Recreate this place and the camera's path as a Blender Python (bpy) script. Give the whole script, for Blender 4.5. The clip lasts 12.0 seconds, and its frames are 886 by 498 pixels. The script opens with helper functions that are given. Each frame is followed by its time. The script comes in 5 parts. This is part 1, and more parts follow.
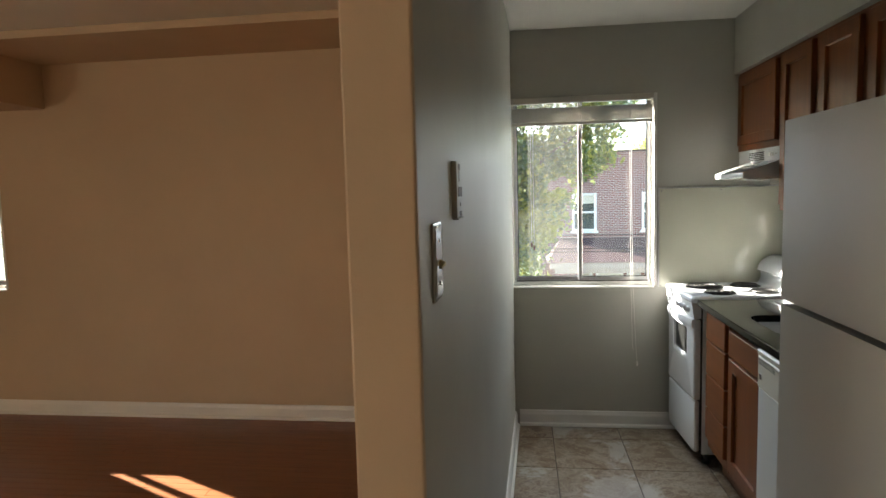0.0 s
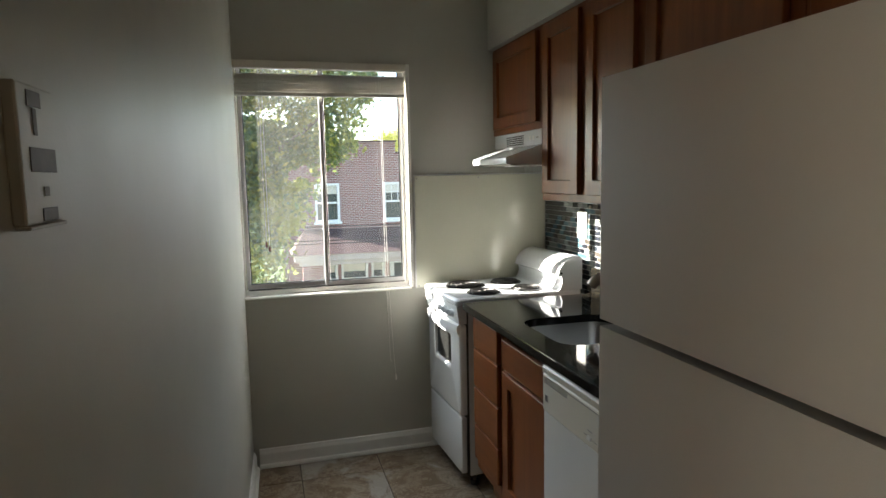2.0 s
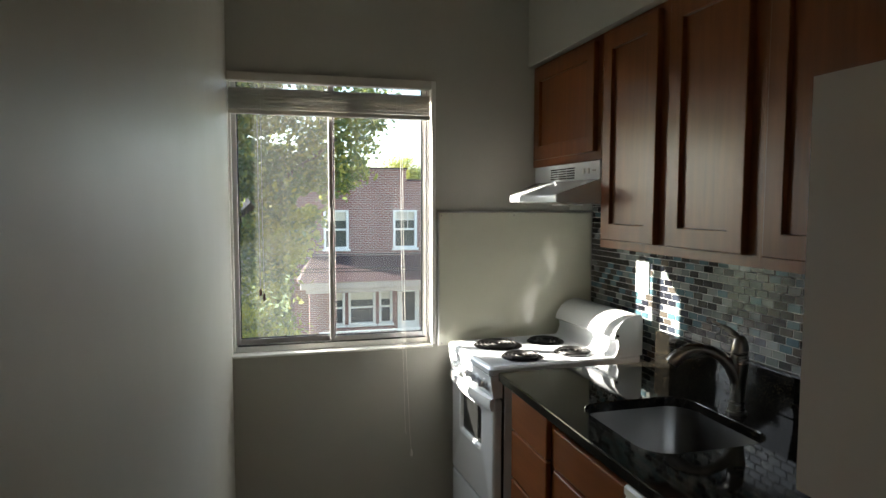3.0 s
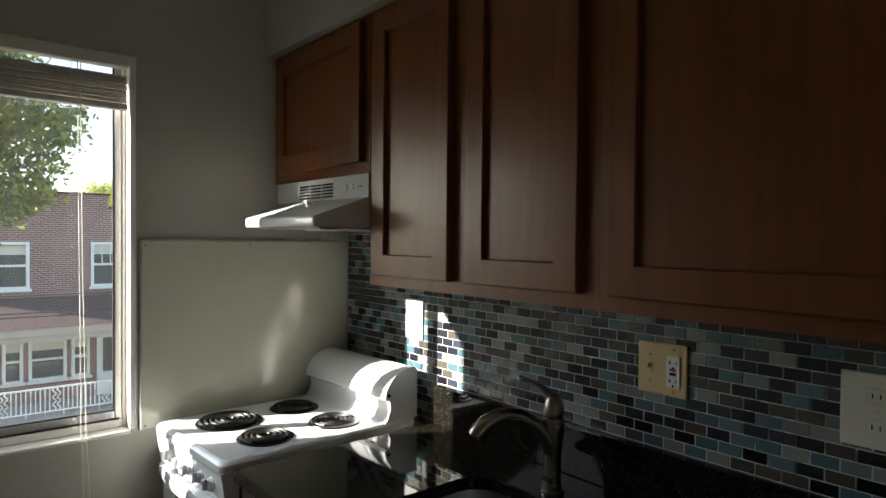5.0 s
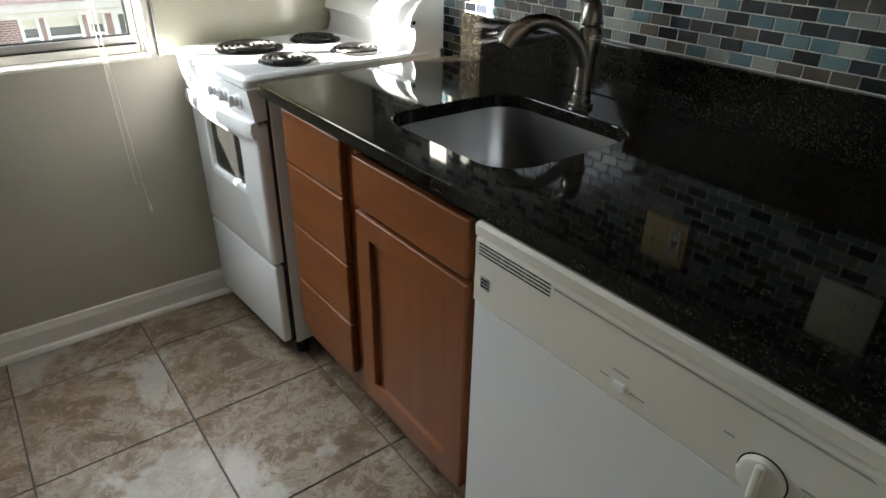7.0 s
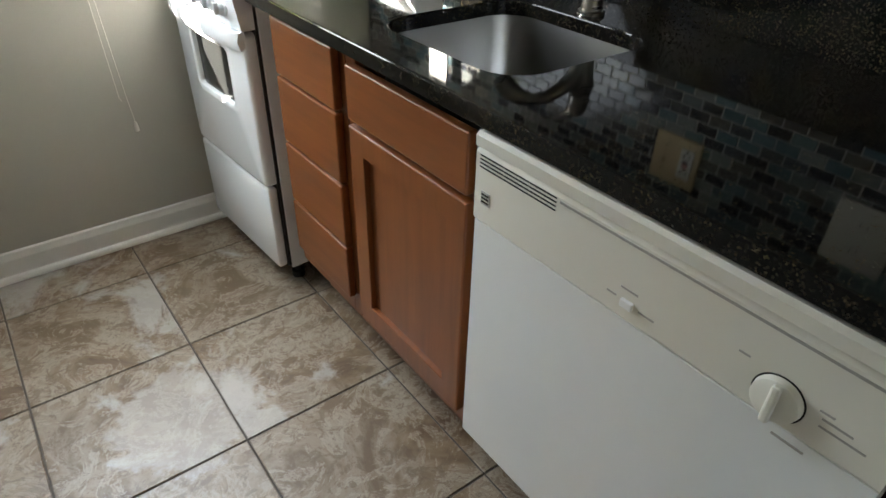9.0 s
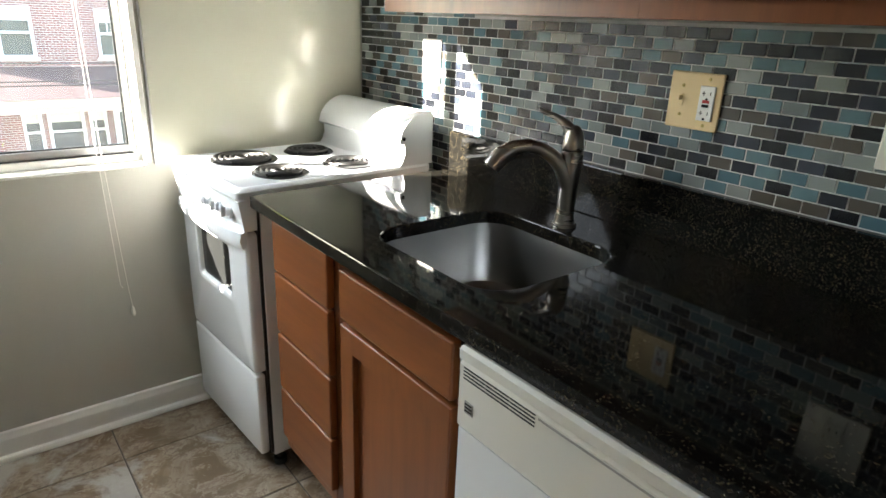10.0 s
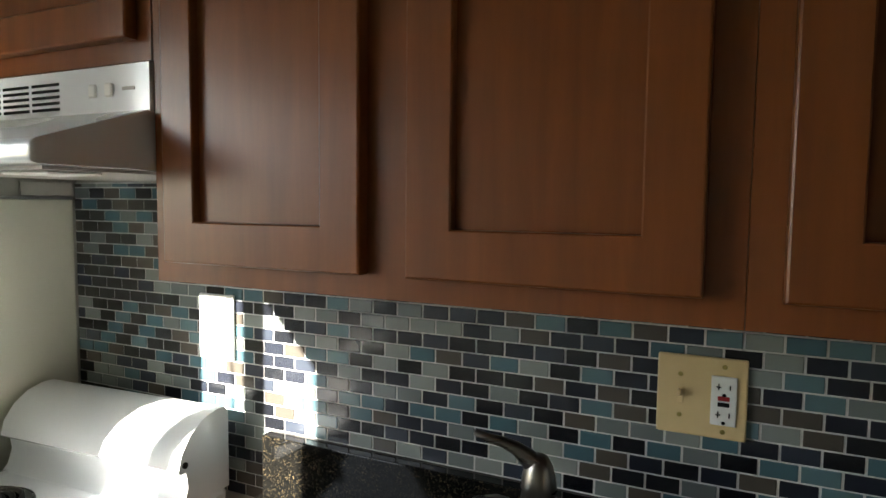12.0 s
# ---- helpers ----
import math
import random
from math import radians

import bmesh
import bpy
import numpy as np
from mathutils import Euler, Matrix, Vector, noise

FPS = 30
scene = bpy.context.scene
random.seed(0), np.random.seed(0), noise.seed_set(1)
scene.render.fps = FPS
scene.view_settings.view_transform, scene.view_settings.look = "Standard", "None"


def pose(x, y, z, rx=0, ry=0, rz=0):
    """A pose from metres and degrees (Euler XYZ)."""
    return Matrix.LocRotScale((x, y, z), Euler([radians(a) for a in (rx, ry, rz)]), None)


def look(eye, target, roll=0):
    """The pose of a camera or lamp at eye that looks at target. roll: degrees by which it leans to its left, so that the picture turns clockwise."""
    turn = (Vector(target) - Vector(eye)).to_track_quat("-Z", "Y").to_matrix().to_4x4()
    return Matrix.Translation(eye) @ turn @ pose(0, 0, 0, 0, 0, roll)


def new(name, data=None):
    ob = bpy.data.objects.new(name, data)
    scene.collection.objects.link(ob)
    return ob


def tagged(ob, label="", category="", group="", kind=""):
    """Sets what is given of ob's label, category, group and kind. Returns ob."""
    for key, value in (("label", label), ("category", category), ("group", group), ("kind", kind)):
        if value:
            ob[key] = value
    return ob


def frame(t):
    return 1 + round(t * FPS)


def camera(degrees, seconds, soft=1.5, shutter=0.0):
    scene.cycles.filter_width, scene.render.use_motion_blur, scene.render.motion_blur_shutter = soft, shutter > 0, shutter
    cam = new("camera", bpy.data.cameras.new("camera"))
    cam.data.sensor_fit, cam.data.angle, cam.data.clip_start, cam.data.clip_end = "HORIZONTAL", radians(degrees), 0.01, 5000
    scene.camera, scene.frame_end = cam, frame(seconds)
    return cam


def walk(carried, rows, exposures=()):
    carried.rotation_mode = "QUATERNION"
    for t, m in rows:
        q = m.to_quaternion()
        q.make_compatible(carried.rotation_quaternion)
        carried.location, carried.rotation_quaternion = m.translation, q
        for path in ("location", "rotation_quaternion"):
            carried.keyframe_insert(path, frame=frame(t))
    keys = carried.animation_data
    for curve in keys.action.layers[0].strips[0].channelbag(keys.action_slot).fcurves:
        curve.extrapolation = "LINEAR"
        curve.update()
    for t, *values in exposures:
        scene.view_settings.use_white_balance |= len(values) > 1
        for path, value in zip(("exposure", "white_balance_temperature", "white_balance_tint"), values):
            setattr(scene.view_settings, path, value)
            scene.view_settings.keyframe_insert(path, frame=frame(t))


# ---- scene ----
cam = camera(70.6, 12.0)
PATH = [
    (0, (0.054, 0.46, 1.483), (-0.205, 2.434, 1.297), -1.5),
    (0.5, (-0.007, 0.544, 1.477), (0.107, 2.532, 1.294), -1.1),
    (1, (-0.005, 0.685, 1.469), (0.34, 2.638, 1.206), -1.1),
    (1.5, (0.064, 0.932, 1.479), (0.532, 2.862, 1.242), -1.6),
    (2, (0.103, 1.139, 1.461), (0.641, 3.051, 1.227), -1.1),
    (2.5, (0.141, 1.427, 1.492), (0.652, 3.354, 1.337), -0.0),
    (2.7, (0.14, 1.531, 1.504), (0.649, 3.46, 1.354), 0.1),
    (4.3, (0.343, 2.135, 1.479), (1.372, 3.849, 1.494), 0.5),
    (4.5, (0.333, 2.172, 1.485), (1.513, 3.786, 1.522), 0.6),
    (5, (0.333, 2.233, 1.478), (1.61, 3.772, 1.442), 0.5),
    (5.5, (0.34, 2.265, 1.427), (1.559, 3.827, 1.153), 0.5),
    (6, (0.336, 2.259, 1.379), (1.518, 3.796, 0.887), 1.2),
    (6.5, (0.342, 2.249, 1.334), (1.452, 3.722, 0.559), 1.0),
    (7, (0.348, 2.252, 1.288), (1.421, 3.638, 0.324), 1.1),
    (7.5, (0.354, 2.259, 1.236), (1.367, 3.55, 0.092), 1.2),
    (7.7, (0.357, 2.263, 1.217), (1.34, 3.508, -0.002), 1.3),
    (9.3, (0.376, 2.28, 1.244), (1.402, 3.617, 0.167), 1.7),
    (9.5, (0.374, 2.275, 1.264), (1.43, 3.657, 0.276), 1.8),
    (10, (0.359, 2.261, 1.331), (1.533, 3.727, 0.643), 2.4),
    (10.5, (0.361, 2.272, 1.37), (1.573, 3.784, 0.876), 2.0),
    (11, (0.401, 2.376, 1.409), (1.764, 3.812, 1.127), 3.9),
    (11.5, (0.538, 2.647, 1.413), (2.063, 3.922, 1.187), 2.0),
    (12, (0.645, 2.948, 1.462), (2.454, 3.789, 1.314), 0.6),
    ]
walk(cam, [(t, look(eye, target, roll)) for t, eye, target, roll in PATH],
     [(0, 3.35), (1.0, 3.25), (2.0, 3.1), (2.7, 2.9), (4.3, 2.35), (5.5, 2.35), (6.0, 2.55), (6.5, 3.0), (7.0, 3.8), (7.5, 4.2), (9.5, 4.3), (10.0, 4.3), (10.5, 4.0), (11.0, 3.6), (11.5, 3.45), (12, 3.5)])


# ---- world and light ----
SUN_WAY = Vector((0.894, -0.447, -0.463)).normalized()
world = bpy.data.worlds.new("sky")
scene.world = world
world.use_nodes = True
wn = world.node_tree.nodes
sky = wn.new("ShaderNodeTexSky")
sky.sky_type = "NISHITA"
sky.sun_disc = False
sky.sun_elevation = math.asin(-SUN_WAY.z)
sky.sun_rotation = math.atan2(-SUN_WAY.x, -SUN_WAY.y)
wn["Background"].inputs["Strength"].default_value = 0.1
world.node_tree.links.new(sky.outputs["Color"], wn["Background"].inputs["Color"])
sun_data = bpy.data.lights.new("sun", "SUN")
sun_data.energy = 5.0
sun_data.angle = radians(0.5)
sun_data.color = (1.0, 0.94, 0.84)
sun = new("sun", sun_data)
sun.matrix_world = look((0, 0, 30), Vector((0, 0, 30)) + SUN_WAY)

# skylight lamp in the kitchen window; added fill lamp in an unseen room window
for name, at, to, size, power, col, spread in (("window_skylight", (0.4, 4.42, 1.42), (0.75, 3.2, 0.2), (0.76, 0.86), 0.72, (0.84, 0.92, 1.0), 112), ("room_fill", (-5.12, -1.6, 1.45), (-2.0, -0.2, 1.35), (1.5, 1.05), 2.4, (1.0, 0.92, 0.8), 140)):
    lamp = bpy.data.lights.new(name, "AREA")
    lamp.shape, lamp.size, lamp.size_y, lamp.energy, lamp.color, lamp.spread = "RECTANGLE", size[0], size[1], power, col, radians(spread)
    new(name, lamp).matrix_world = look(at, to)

# ---- helpers of this scene ----
def thing(name, base, label, category, group="", kind=""):
    ob = new(name)
    ob.location = base
    ob.empty_display_size = 0.05
    ORIGIN[ob.name] = Vector(base)
    return tagged(ob, label, category, group, kind)


ORIGIN = {}


def part(name, bm, material, parent=None, label="", smooth=False, kind=""):
    """Links a bmesh, built in world places, as one mesh under a thing or a part."""
    origin = ORIGIN[parent.name] if parent else Vector((0, 0, 0))
    bmesh.ops.translate(bm, verts=bm.verts, vec=-origin)
    bmesh.ops.recalc_face_normals(bm, faces=bm.faces)
    me = bpy.data.meshes.new(name)
    bm.to_mesh(me)
    bm.free()
    me.materials.append(material)
    if smooth:
        me.polygons.foreach_set("use_smooth", [p.area < 0.02 for p in me.polygons])
        me.set_sharp_from_angle(angle=radians(35))
    ob = new(name, me)
    if parent:
        ob.parent = parent
    ORIGIN[ob.name] = origin
    return tagged(ob, label, kind=kind)


def structure(name, bm, material, label, category, smooth=False):
    ob = part(name, bm, material, None, label, smooth, "structure")
    return tagged(ob, category=category)


def cuboid(bm, x0, x1, y0, y1, z0, z1, bevel=0.0, segs=1):
    v = [bm.verts.new(p) for p in ((x0, y0, z0), (x1, y0, z0), (x1, y1, z0), (x0, y1, z0), (x0, y0, z1), (x1, y0, z1), (x1, y1, z1), (x0, y1, z1))]
    f = [bm.faces.new([v[i] for i in q]) for q in ((3, 2, 1, 0), (4, 5, 6, 7), (0, 1, 5, 4), (1, 2, 6, 5), (2, 3, 7, 6), (3, 0, 4, 7))]
    if bevel:
        edges = list({e for q in f for e in q.edges})
        bmesh.ops.bevel(bm, geom=edges, offset=bevel, segments=segs, profile=0.5, affect="EDGES")
    return bm


def box(x0, x1, y0, y1, z0, z1, bevel=0.0, segs=1):
    return cuboid(bmesh.new(), x0, x1, y0, y1, z0, z1, bevel, segs)


def loft(bm, rings, closed=True, caps=True):
    rows = [[bm.verts.new(p) for p in ring] for ring in rings]
    n = len(rows[0])
    for a, b in zip(rows, rows[1:]):
        for i in range(n if closed else n - 1):
            j = (i + 1) % n
            bm.faces.new((a[i], a[j], b[j], b[i]))
    if caps and closed:
        bm.faces.new(rows[0][::-1])
        bm.faces.new(rows[-1])
    return bm


def disc(centre, axis, radius, n=24):
    """A ring of points round an axis."""
    axis = Vector(axis).normalized()
    a = axis.orthogonal().normalized()
    b = axis.cross(a)
    return [Vector(centre) + radius * (math.cos(2 * math.pi * i / n) * a + math.sin(2 * math.pi * i / n) * b) for i in range(n)]


def turned(bm, start, axis, profile, n=24):
    """A turned body: profile of (distance along the axis, radius)."""
    axis = Vector(axis).normalized()
    return loft(bm, [disc(Vector(start) + axis * d, axis, max(r, 1e-4), n) for d, r in profile])


def tube(bm, points, radius, n=8):
    points = [Vector(p) for p in points]
    radii = radius if isinstance(radius, (list, tuple)) else [radius] * len(points)
    rings, side = [], None
    for i, p in enumerate(points):
        way = (points[min(i + 1, len(points) - 1)] - points[max(i - 1, 0)]).normalized()
        side = way.orthogonal().normalized() if side is None else (side - way * side.dot(way)).normalized()
        up = way.cross(side)
        rings.append([p + radii[i] * (math.cos(2 * math.pi * k / n) * side + math.sin(2 * math.pi * k / n) * up) for k in range(n)])
    return loft(bm, rings)


def prism(bm, outline, axis, a, b):
    """An outline of (u, v) pushed from a to b: axis 'y' takes (x, z), 'x' takes (y, z), 'z' takes (x, y)."""
    put = {"y": lambda u, v, w: (u, w, v), "x": lambda u, v, w: (w, u, v), "z": lambda u, v, w: (u, v, w)}[axis]
    return loft(bm, [[put(u, v, a) for u, v in outline], [put(u, v, b) for u, v in outline]])


def bevelled(bm, width, segs=2, angle=30):
    edges = [e for e in bm.edges if len(e.link_faces) == 2 and e.calc_face_angle(0) > radians(angle)]
    bmesh.ops.bevel(bm, geom=edges, offset=width, segments=segs, profile=0.5, affect="EDGES")
    return bm


def rounded(x0, x1, y0, y1, r, n=6):
    out = []
    for cx, cy, a0 in ((x1 - r, y1 - r, 0), (x0 + r, y1 - r, 90), (x0 + r, y0 + r, 180), (x1 - r, y0 + r, 270)):
        for i in range(n + 1):
            a = radians(a0 + 90 * i / n)
            out.append((cx + r * math.cos(a), cy + r * math.sin(a)))
    return out


# ---- materials ----
class Nodes:
    def __init__(self, name):
        self.material = bpy.data.materials.new(name)
        self.material.use_nodes = True
        self.tree = self.material.node_tree
        self.bsdf = self.tree.nodes["Principled BSDF"]
        self.out = self.tree.nodes["Material Output"]

    def add(self, kind, **inputs):
        node = self.tree.nodes.new(kind)
        for key, value in inputs.items():
            node.inputs[key.replace("_", " ")].default_value = value
        return node

    def link(self, a, b):
        self.tree.links.new(a, b)

    def place(self, scale=(1, 1, 1), random_shift=False):
        co = self.add("ShaderNodeTexCoord")
        src = co.outputs["Object"]
        if random_shift:
            info = self.add("ShaderNodeObjectInfo")
            mul = self.tree.nodes.new("ShaderNodeVectorMath")
            mul.operation = "MULTIPLY_ADD"
            self.link(info.outputs["Random"], mul.inputs[0])
            mul.inputs[1].default_value = (37.0, 53.0, 19.0)
            self.link(src, mul.inputs[2])
            src = mul.outputs[0]
        m = self.add("ShaderNodeMapping", Scale=scale)
        self.link(src, m.inputs["Vector"])
        return m.outputs["Vector"]

    def noise(self, vector, scale, detail=4.0, rough=0.55, distortion=0.0):
        n = self.add("ShaderNodeTexNoise", Scale=scale, Detail=detail, Roughness=rough, Distortion=distortion)
        self.link(vector, n.inputs["Vector"])
        return n.outputs["Fac"]

    def ramp(self, fac, stops, constant=False):
        r = self.add("ShaderNodeValToRGB")
        if constant:
            r.color_ramp.interpolation = "CONSTANT"
        el = r.color_ramp.elements
        while len(el) < len(stops):
            el.new(0.5)
        for e, (pos, col) in zip(el, stops):
            e.position = pos
            e.color = (*col, 1)
        self.link(fac, r.inputs["Fac"])
        return r.outputs["Color"]

    def mix(self, fac, a, b, blend="MIX"):
        m = self.tree.nodes.new("ShaderNodeMix")
        m.data_type = "RGBA"
        m.blend_type = blend
        for value, socket in ((fac, m.inputs["Factor"]), (a, m.inputs[6]), (b, m.inputs[7])):
            if isinstance(value, bpy.types.NodeSocket):
                self.link(value, socket)
            else:
                socket.default_value = value if isinstance(value, float) else (*value, 1)
        return m.outputs[2]

    def span(self, fac, lo, hi):
        m = self.add("ShaderNodeMapRange", To_Min=lo, To_Max=hi)
        self.link(fac, m.inputs["Value"])
        return m.outputs["Result"]

    def bump(self, height, strength, distance):
        b = self.add("ShaderNodeBump", Strength=strength, Distance=distance)
        self.link(height, b.inputs["Height"])
        self.link(b.outputs["Normal"], self.bsdf.inputs["Normal"])

    def set(self, **inputs):
        for key, value in inputs.items():
            socket = self.bsdf.inputs[key.replace("_", " ")]
            if isinstance(value, bpy.types.NodeSocket):
                self.link(value, socket)
            else:
                socket.default_value = (*value, 1) if isinstance(value, tuple) else value


def shade(col, k):
    return tuple(min(1.0, c * k) for c in col)


def painted(name, col, rough=0.5, vary=0.06, scale=3.0, bump=0.15, grain=220.0, coat=0.0):
    m = Nodes(name)
    at = m.place()
    big = m.noise(at, scale, 5)
    m.set(Base_Color=m.ramp(big, [(0.3, shade(col, 1 - vary)), (0.7, shade(col, 1 + vary))]), Roughness=m.span(m.noise(at, scale * 4, 3), rough * 0.85, rough * 1.15), Coat_Weight=coat)
    m.bump(m.noise(at, grain, 3), bump, 0.001)
    return m.material


def rolled_wall(name, col, rough):
    """Roller-painted plaster: slow waves, orange peel, faint scuffs."""
    m = Nodes(name)
    at = m.place()
    tone = m.ramp(m.noise(at, 1.7, 6), [(0.3, shade(col, 0.95)), (0.7, shade(col, 1.05))])
    scuff = m.ramp(m.noise(at, 9.0, 8, 0.7), [(0.62, (0, 0, 0)), (0.8, (1, 1, 1))])
    m.set(Base_Color=m.mix(m.span(scuff, 0.0, 0.12), tone, shade(col, 0.6)), Roughness=m.span(m.noise(at, 5.0, 4), rough * 0.9, rough * 1.2))
    wave = m.noise(m.place((1, 1, 0.16)), 7.0, 3)
    peel = m.noise(at, 160.0, 2)
    add = m.tree.nodes.new("ShaderNodeMath")
    add.operation = "MULTIPLY_ADD"
    m.link(wave, add.inputs[0])
    add.inputs[1].default_value = 4.0
    m.link(peel, add.inputs[2])
    m.bump(add.outputs[0], 0.12, 0.002)
    return m.material


def metal(name, col, rough, stretch=(1, 1, 1)):
    m = Nodes(name)
    at = m.place(stretch)
    n = m.noise(at, 7.0, 2)
    m.set(Base_Color=col, Metallic=1.0, Roughness=m.span(n, rough * 0.85, rough * 1.15))
    return m.material


def stained_wood(name, dark, light, along, rough=0.32, shift=True):
    """along: the axis of the grain, 0, 1 or 2."""
    m = Nodes(name)
    s = [9.0, 9.0, 9.0]
    s[along] = 0.7
    at = m.place(tuple(s), shift)
    grain = m.noise(at, 4.0, 8, 0.6, 0.4)
    fine = m.noise(m.place(tuple(6 * v for v in s), shift), 5.0, 4)
    blotch = m.noise(m.place((2.5, 2.5, 1.2), shift), 2.0, 3)
    col = m.ramp(grain, [(0.25, dark), (0.75, light)])
    col = m.mix(m.span(fine, 0.0, 0.22), col, shade(dark, 0.6))
    col = m.mix(m.span(blotch, 0.0, 0.35), col, shade(light, 1.15))
    m.set(Base_Color=col, Roughness=m.span(blotch, rough * 0.85, rough * 1.2), Coat_Weight=0.15, Coat_Roughness=0.2, Specular_IOR_Level=0.36)
    m.bump(fine, 0.06, 0.0006)
    return m.material


def granite():
    m = Nodes("dark speckled granite")
    at = m.place()
    cells = m.add("ShaderNodeTexVoronoi", Scale=420.0)
    m.link(at, cells.inputs["Vector"])
    sep = m.add("ShaderNodeSeparateColor")
    m.link(cells.outputs["Color"], sep.inputs["Color"])
    specks = m.ramp(sep.outputs["Red"], [(0.0, (0.005, 0.005, 0.005)), (0.4, (0.01, 0.0095, 0.008)), (0.6, (0.03, 0.025, 0.016)), (0.8, (0.12, 0.093, 0.05)), (0.93, (0.3, 0.23, 0.12))], True)
    cloud = m.ramp(m.noise(at, 45.0, 5, 0.6), [(0.42, (0.06, 0.06, 0.06)), (0.68, (0.26, 0.26, 0.26))])
    m.set(Base_Color=m.mix(cloud, (0.0045, 0.0045, 0.0042), specks), Roughness=m.span(m.noise(at, 14.0, 4), 0.03, 0.07), Specular_IOR_Level=0.33)
    return m.material


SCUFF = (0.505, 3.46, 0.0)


def stone_tile():
    m = Nodes("mottled travertine-look floor tile")
    at = m.place((1, 1, 1), True)
    big = m.noise(at, 3.2, 6, 0.62, 1.1)
    swirl = m.noise(at, 7.0, 10, 0.72, 1.8)
    pale = m.noise(at, 2.6, 10, 0.66, 0.5)
    pit = m.noise(at, 27.0, 8, 0.78, 0.9)
    col = m.ramp(big, [(0.36, (0.105, 0.06, 0.032)), (0.45, (0.19, 0.13, 0.077)), (0.53, (0.27, 0.218, 0.158)), (0.62, (0.155, 0.104, 0.06))])
    col = m.mix(m.ramp(swirl, [(0.485, (0, 0, 0)), (0.53, (0.75, 0.75, 0.75)), (0.57, (0.15, 0.15, 0.15)), (0.64, (0.7, 0.7, 0.7))]), col, (0.37, 0.32, 0.25))
    col = m.mix(m.ramp(pit, [(0.52, (0, 0, 0)), (0.57, (0.68, 0.68, 0.68))]), col, (0.14, 0.092, 0.056))
    col = m.mix(m.ramp(pale, [(0.555, (0, 0, 0)), (0.61, (0.7, 0.7, 0.7))]), col, (0.44, 0.42, 0.39))
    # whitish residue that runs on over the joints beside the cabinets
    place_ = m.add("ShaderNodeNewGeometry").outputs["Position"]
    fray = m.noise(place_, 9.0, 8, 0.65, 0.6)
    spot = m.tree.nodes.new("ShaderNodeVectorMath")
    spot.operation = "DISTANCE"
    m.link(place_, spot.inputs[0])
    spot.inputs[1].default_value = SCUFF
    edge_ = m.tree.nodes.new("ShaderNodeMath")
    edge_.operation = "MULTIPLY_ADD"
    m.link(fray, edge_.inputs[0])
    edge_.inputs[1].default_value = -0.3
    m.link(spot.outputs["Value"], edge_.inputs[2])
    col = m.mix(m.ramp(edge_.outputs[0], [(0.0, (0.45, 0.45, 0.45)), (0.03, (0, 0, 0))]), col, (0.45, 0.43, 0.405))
    m.set(Base_Color=col, Roughness=m.span(swirl, 0.22, 0.5))
    m.bump(swirl, 0.12, 0.001)
    return m.material


def mosaic(name, island):
    m = Nodes(name)
    if island:
        source = m.add("ShaderNodeNewGeometry").outputs["Random Per Island"]
    else:
        source = m.add("ShaderNodeObjectInfo").outputs["Random"]
    cols = [(0.0, (0.008, 0.009, 0.012)), (0.17, (0.017, 0.02, 0.029)), (0.34, (0.078, 0.068, 0.056)), (0.5, (0.034, 0.041, 0.056)), (0.58, (0.065, 0.13, 0.155)), (0.72, (0.1, 0.17, 0.19)), (0.8, (0.23, 0.255, 0.24)), (0.93, (0.15, 0.175, 0.172))]
    m.set(Base_Color=m.ramp(source, cols, True), Roughness=0.18, Coat_Weight=0.45, Coat_Roughness=0.09)
    m.bump(m.noise(m.place(), 40.0, 2), 0.05, 0.001)
    return m.material


def brick_wall():
    m = Nodes("red brick")
    co = m.add("ShaderNodeTexCoord")
    sep = m.add("ShaderNodeSeparateXYZ")
    m.link(co.outputs["Object"], sep.inputs[0])
    com = m.add("ShaderNodeCombineXYZ")
    add = m.tree.nodes.new("ShaderNodeMath")
    m.link(sep.outputs["X"], add.inputs[0])
    m.link(sep.outputs["Y"], add.inputs[1])
    m.link(add.outputs[0], com.inputs["X"])
    m.link(sep.outputs["Z"], com.inputs["Y"])
    b = m.add("ShaderNodeTexBrick", Scale=1.0, Mortar_Size=0.012, Brick_Width=0.215, Row_Height=0.075, Mortar_Smooth=0.2, Bias=-0.2)
    b.inputs["Color1"].default_value = (0.2, 0.056, 0.048, 1)
    b.inputs["Color2"].default_value = (0.125, 0.044, 0.042, 1)
    b.inputs["Mortar"].default_value = (0.42, 0.35, 0.32, 1)
    m.link(com.outputs[0], b.inputs["Vector"])
    dirt = m.noise(co.outputs["Object"], 0.8, 6)
    m.set(Base_Color=m.mix(m.span(dirt, 0.0, 0.2), b.outputs["Color"], (0.1, 0.05, 0.045)), Roughness=0.85)
    inv = m.span(b.outputs["Fac"], 1.0, 0.0)
    m.bump(inv, 0.6, 0.01)
    return m.material


